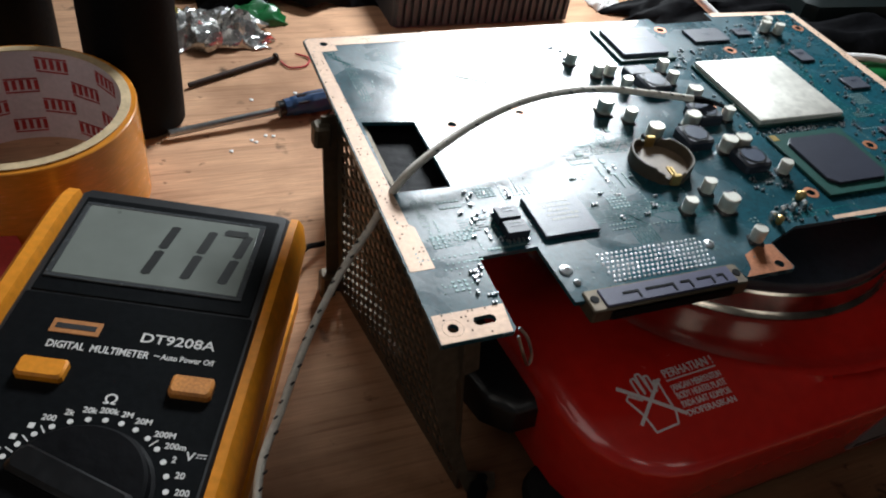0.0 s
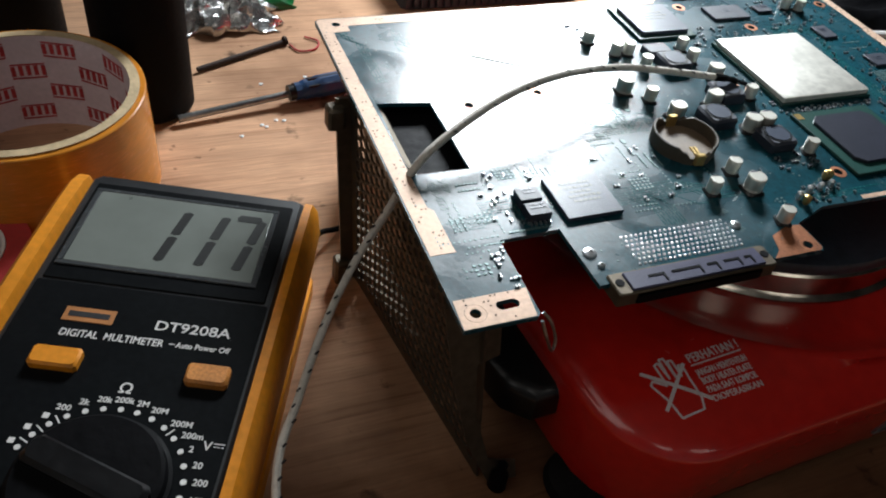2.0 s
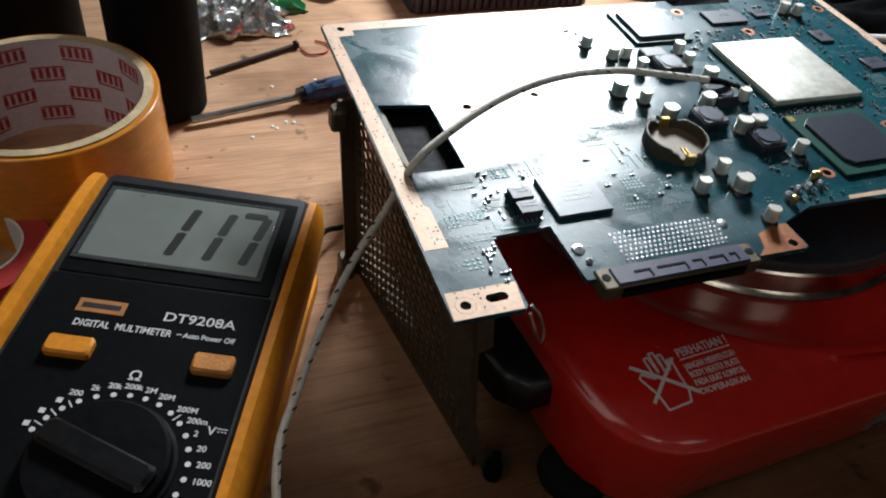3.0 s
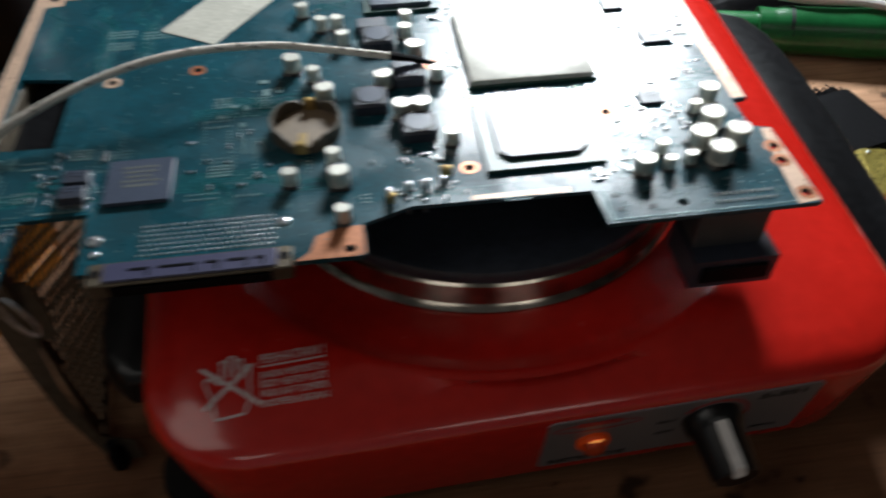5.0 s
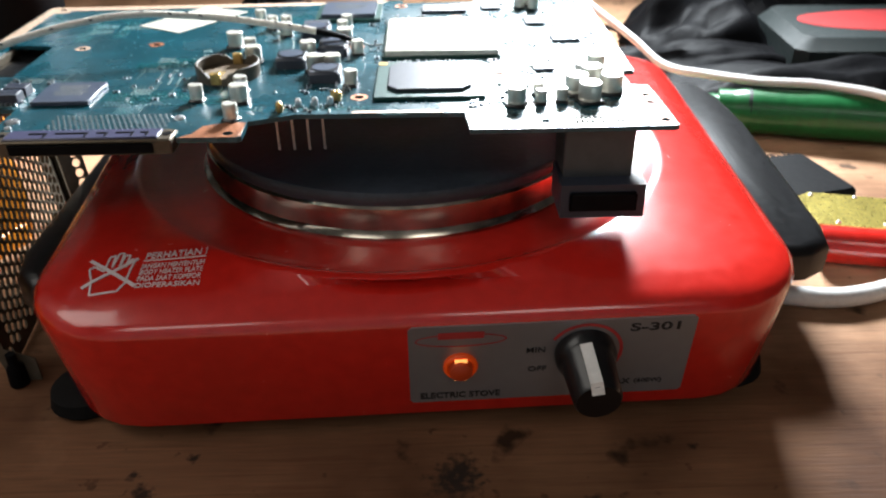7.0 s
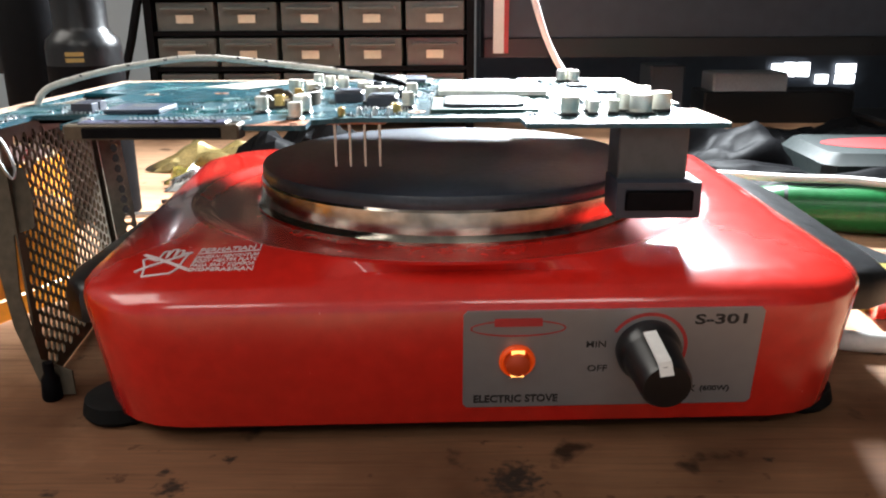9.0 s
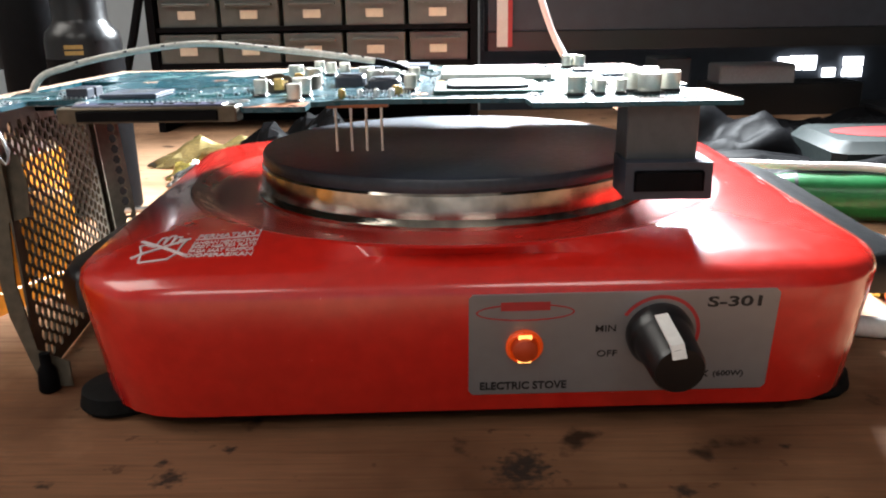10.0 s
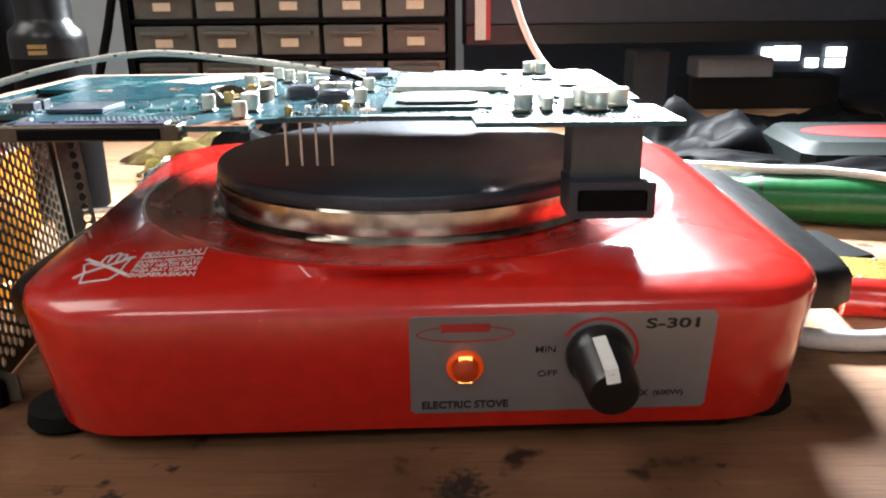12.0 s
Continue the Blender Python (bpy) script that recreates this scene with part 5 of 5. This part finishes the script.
loop = solid("wire_clip", tube(B(), [(-0.1440, 0.0245, 0.0930), (-0.1415, 0.0230, 0.0860), (-0.1385, 0.0235, 0.0800), (-0.1375, 0.0245, 0.0830), (-0.1400, 0.0255, 0.0900), (-0.1430, 0.0265, 0.0940)], 0.0005, 6), STEEL, "bent bright wire clip under the board corner", "wire clip")

# ribbed grey power unit behind the stove
unit = thing("power_unit", "dark grey ribbed plastic housing behind the stove", "power supply")
part("housing", box(B(), -0.0600, 0.0750, 0.3700, 0.4400, 0.0, 0.0300, 0.003), RIB, unit)
for k in range(24):
    part("rib", box(B(), -0.0585 + k * 0.0056, -0.0557 + k * 0.0056, 0.3670, 0.4380, 0.0020, 0.0325), RIB, unit)

# ---- right of the stove ----
grip = thing("soldering_iron", "green handled soldering iron with a white lead lying on the bench", "soldering iron")
part("handle", tube(B(), [(0.1870, 0.2490, 0.0140), (0.2050, 0.2440, 0.0142), (0.2600, 0.2300, 0.0148), (0.3200, 0.2140, 0.0145), (0.3800, 0.1980, 0.0140)], [0.0122, 0.0132, 0.0138, 0.0136, 0.0125], 24), GREEN, grip)
part("front_sleeve", tube(B(), [(0.1400, 0.2615, 0.0130), (0.1875, 0.2490, 0.0140)], 0.0090, 18, 3), GREEN, grip)
part("sleeve_clip", tube(B(), [(0.1450, 0.2500, 0.0150), (0.1870, 0.2390, 0.0160)], 0.0014, 8, 3), STEEL, grip, "thin bright metal clip")
part("collar", tube(B(), [(0.2030, 0.2448, 0.0142), (0.2050, 0.2442, 0.0142)], 0.0134, 24, 2), DKGREEN, grip)
part("barrel", tube(B(), [(0.0900, 0.2745, 0.0120), (0.1400, 0.2615, 0.0130)], 0.0045, 12, 3), STEEL, grip)
cord = solid("white_lead", tube(B(), [(0.0300, 0.4300, 0.330), (0.0520, 0.4150, 0.200), (0.0680, 0.4050, 0.130), (0.0880, 0.3980, 0.085), (0.1180, 0.3680, 0.056), (0.1500, 0.3250, 0.036), (0.1660, 0.2960, 0.026), (0.1850, 0.2680, 0.029), (0.2100, 0.2480, 0.0310), (0.2450, 0.2370, 0.0315), (0.2800, 0.2150, 0.028), (0.3150, 0.1800, 0.006), (0.3800, 0.1400, 0.004)], 0.0026, 10, 8), CABLE, "white lead curving over the green handle", "cable")
plug = solid("mains_cable", tube(B(), [(0.1150, 0.1000, 0.0065), (0.1400, 0.0760, 0.0050), (0.1600, 0.0660, 0.0046), (0.1850, 0.0640, 0.0046), (0.2150, 0.0760, 0.0046), (0.2450, 0.1050, 0.0046), (0.2800, 0.1500, 0.0046), (0.3400, 0.1900, 0.0046)], 0.0042, 12, 8), CABLE, "white mains cable leaving the stove", "cable")
knife = thing("utility_knife", "red tool with a crumpled gold sleeve lying on the bench", "tool", pose(0.2020, 0.1240, 0, 0, 0, -14))
bm = B()
box(bm, -0.0130, 0.0420, -0.0190, 0.0170, 0.0, 0.0130, 0.0025)
part("gold_sleeve", bm, BRASS, knife, "gold foil sleeve")
part("red_handle", tube(B(), [(-0.0100, -0.0270, 0.0085), (0.0150, -0.0270, 0.0090), (0.1000, -0.0200, 0.0090)], 0.0085, 16, 5), RED, knife, "red plastic handle")
for x, y in ((-0.008, 0.012), (0.012, 0.013), (0.0, -0.014), (0.020, -0.013)):
    part("rivet", lathe(B(), [(0.0012, 0.0128), (0.0010, 0.0136), (0.0002, 0.0139)], 10, (x, y, 0)), SOLDER, knife)
brush = thing("black_brush", "flat black brush head with ragged bristles on the bench", "brush", pose(0.2040, 0.1700, 0, 0, 0, 14))
part("head", box(B(), -0.018, 0.018, -0.026, 0.020, 0.0, 0.010, 0.002), MATT, brush)
random.seed(31)
bm = B()
for k in range(90):
    x = -0.018 + 0.036 * k / 89
    tube(bm, [(x, 0.016, random.uniform(0.002, 0.008)), (x + random.uniform(-0.002, 0.002), 0.024 + random.uniform(0, 0.006), random.uniform(0.001, 0.007))], 0.0005, 4, 2)
part("bristle", bm, MATT, brush, kind="stuff")

# dark case with a red label
case = thing("tool_case", "dark green plastic tool case with a red and grey label", "tool case", pose(0.3760, 0.3750, 0, 0, 0, -3))
part("shell", box(B(), -0.1050, 0.1400, -0.0500, 0.0500, 0.0, 0.0300, 0.008), DKGREEN, case)
bm = B()
o = [(-0.018 + 0.072 * math.cos(2 * math.pi * k / 40), 0.0 + 0.028 * math.sin(2 * math.pi * k / 40)) for k in range(40)]
loft(bm, [[(x, y, 0.0300) for x, y in o], [(x, y, 0.0304) for x, y in o]])
part("label", bm, REDPRINT, case, "red oval label")
part("label_flash", box(B(), 0.010, 0.045, -0.016, 0.016, 0.0304, 0.0307), PALE, case)

# ---- back of the bench ----
cab = thing("parts_cabinet", "black parts cabinet with rows of smoky labelled drawers", "parts cabinet", pose(-0.1450, 0.6300, 0, 0, 0, 0))
CW = 0.168
part("back_board", box(B(), -CW, CW, 0.085, 0.095, 0, 0.36), MATT, cab)
for s in (-1, 1):
    part("side_board", box(B(), s * CW - 0.004, s * CW + 0.004, -0.004, 0.085, 0, 0.36), MATT, cab)
rows = [0.0330 + 0.0365 * k for k in range(9)]
for z in rows:
    part("shelf_board", box(B(), -CW + 0.004, CW - 0.004, -0.002, 0.085, z - 0.0025, z + 0.0025), MATT, cab)
drawer = part("drawer", box(B(), -0.0305, 0.0305, 0.0, 0.075, 0.0, 0.0290, 0.001), DRAWER, cab, "smoky translucent drawer with a paper label")
part("lip", box(B(), -0.024, 0.024, -0.006, 0.0, 0.0205, 0.0235, 0.001), DRAWER, drawer)
part("paper_label", box(B(), -0.0095, 0.0085, -0.0016, 0.0, 0.0075, 0.0160), LABEL, drawer, "cream paper label")
done = False
for z in rows[:-1]:
    for k in range(5):
        m = pose(-0.1310 + k * 0.0655, random.uniform(-0.002, 0.004), z + 0.0027)
        if not done:
            drawer.matrix_basis, done = m, True
        else:
            copy_thing(drawer, m)
leg = solid("black_strut", tube(B(), [(-0.3560, 0.6000, 0.0), (-0.3300, 0.6200, 0.100), (-0.3050, 0.6400, 0.220)], 0.0045, 8, 2), MATT, "thin black strut leaning beside the parts cabinet", "strut")
screen = thing("monitor", "large dark blue-grey monitor standing at the back of the bench", "monitor", pose(0.4100, 0.6600, 0))
part("panel", box(B(), -0.3750, 0.3750, 0.0, 0.0350, 0.0780, 0.5000, 0.004), DARKMETAL, screen)
part("bezel", box(B(), -0.3720, 0.3720, -0.0030, 0.0, 0.0790, 0.0990, 0.001), BLACK, screen)
part("neck", box(B(), 0.140, 0.240, 0.010, 0.030, 0.010, 0.090, 0.003), BLACK, screen)
part("stand_foot", box(B(), 0.060, 0.320, -0.060, 0.080, 0.0, 0.0120, 0.003), BLACK, screen)
marker = thing("marker_strip", "white and red plastic strip hanging before the monitor", "strip", pose(0.0560, 0.6540, 0.0))
part("white_face", box(B(), -0.0080, 0.0035, -0.002, 0.0, 0.0830, 0.2400), WHITE, marker)
part("red_edge", box(B(), 0.0035, 0.0085, -0.002, 0.0, 0.0830, 0.2400), REDPRINT, marker)
for nm, x0, x1, y0, z1, mat, lab in (("grey_box", 0.232, 0.272, 0.700, 0.066, RIB, "grey box standing under the monitor"), ("black_box", 0.296, 0.470, 0.700, 0.0360, BLACK, "black box standing under the monitor")):
    solid(nm, box(B(), x0, x1, y0, y0 + 0.055, 0.0, z1, 0.002), mat, lab, "box")
solid("pale_box", box(B(), 0.306, 0.392, 0.703, 0.750, 0.0360, 0.0570, 0.002), PALEGREY, "pale grey flat box lying on the black box", "box")
solid("dark_cupboard", box(B(), 0.05, 1.05, 1.255, 1.298, -0.75, 0.55), DARKMETAL, "tall dark cupboard panel on the far wall", "cupboard", kind="structure")
win = thing("window_1", "small bright window panes in the far wall", "window", kind="structure")
for x0, x1, z0, z1 in ((0.590, 0.608, 0.006, 0.029), (0.612, 0.632, 0.006, 0.031), (0.637, 0.658, 0.006, 0.031), (0.708, 0.742, 0.012, 0.028), (0.708, 0.742, -0.007, 0.008), (0.672, 0.694, -0.007, 0.009), (0.668, 0.694, -0.042, -0.032)):
    part("pane", box(B(), x0, x1, 1.247, 1.252, z0, z1), DAY, win)
# clutter at the far left: black lamp arm and clamps
arm = thing("clamp_stand", "black clamp stand with pale knobs at the back of the bench", "clamp stand", pose(-0.3250, 0.3900, 0))
part("post", lathe(B(), [(0.030, 0.0), (0.030, 0.008), (0.010, 0.012), (0.009, 0.130), (0.001, 0.131)], 20), MATT, arm)
part("jaw", box(B(), -0.035, 0.030, -0.010, 0.010, 0.085, 0.118, 0.004), BLACK, arm)
for x in (-0.02, -0.006, 0.008):
    part("pale_knob", lathe(B(), [(0.004, 0.118), (0.005, 0.121), (0.003, 0.126), (0.0005, 0.127)], 14, (x, 0, 0)), CAN, arm)
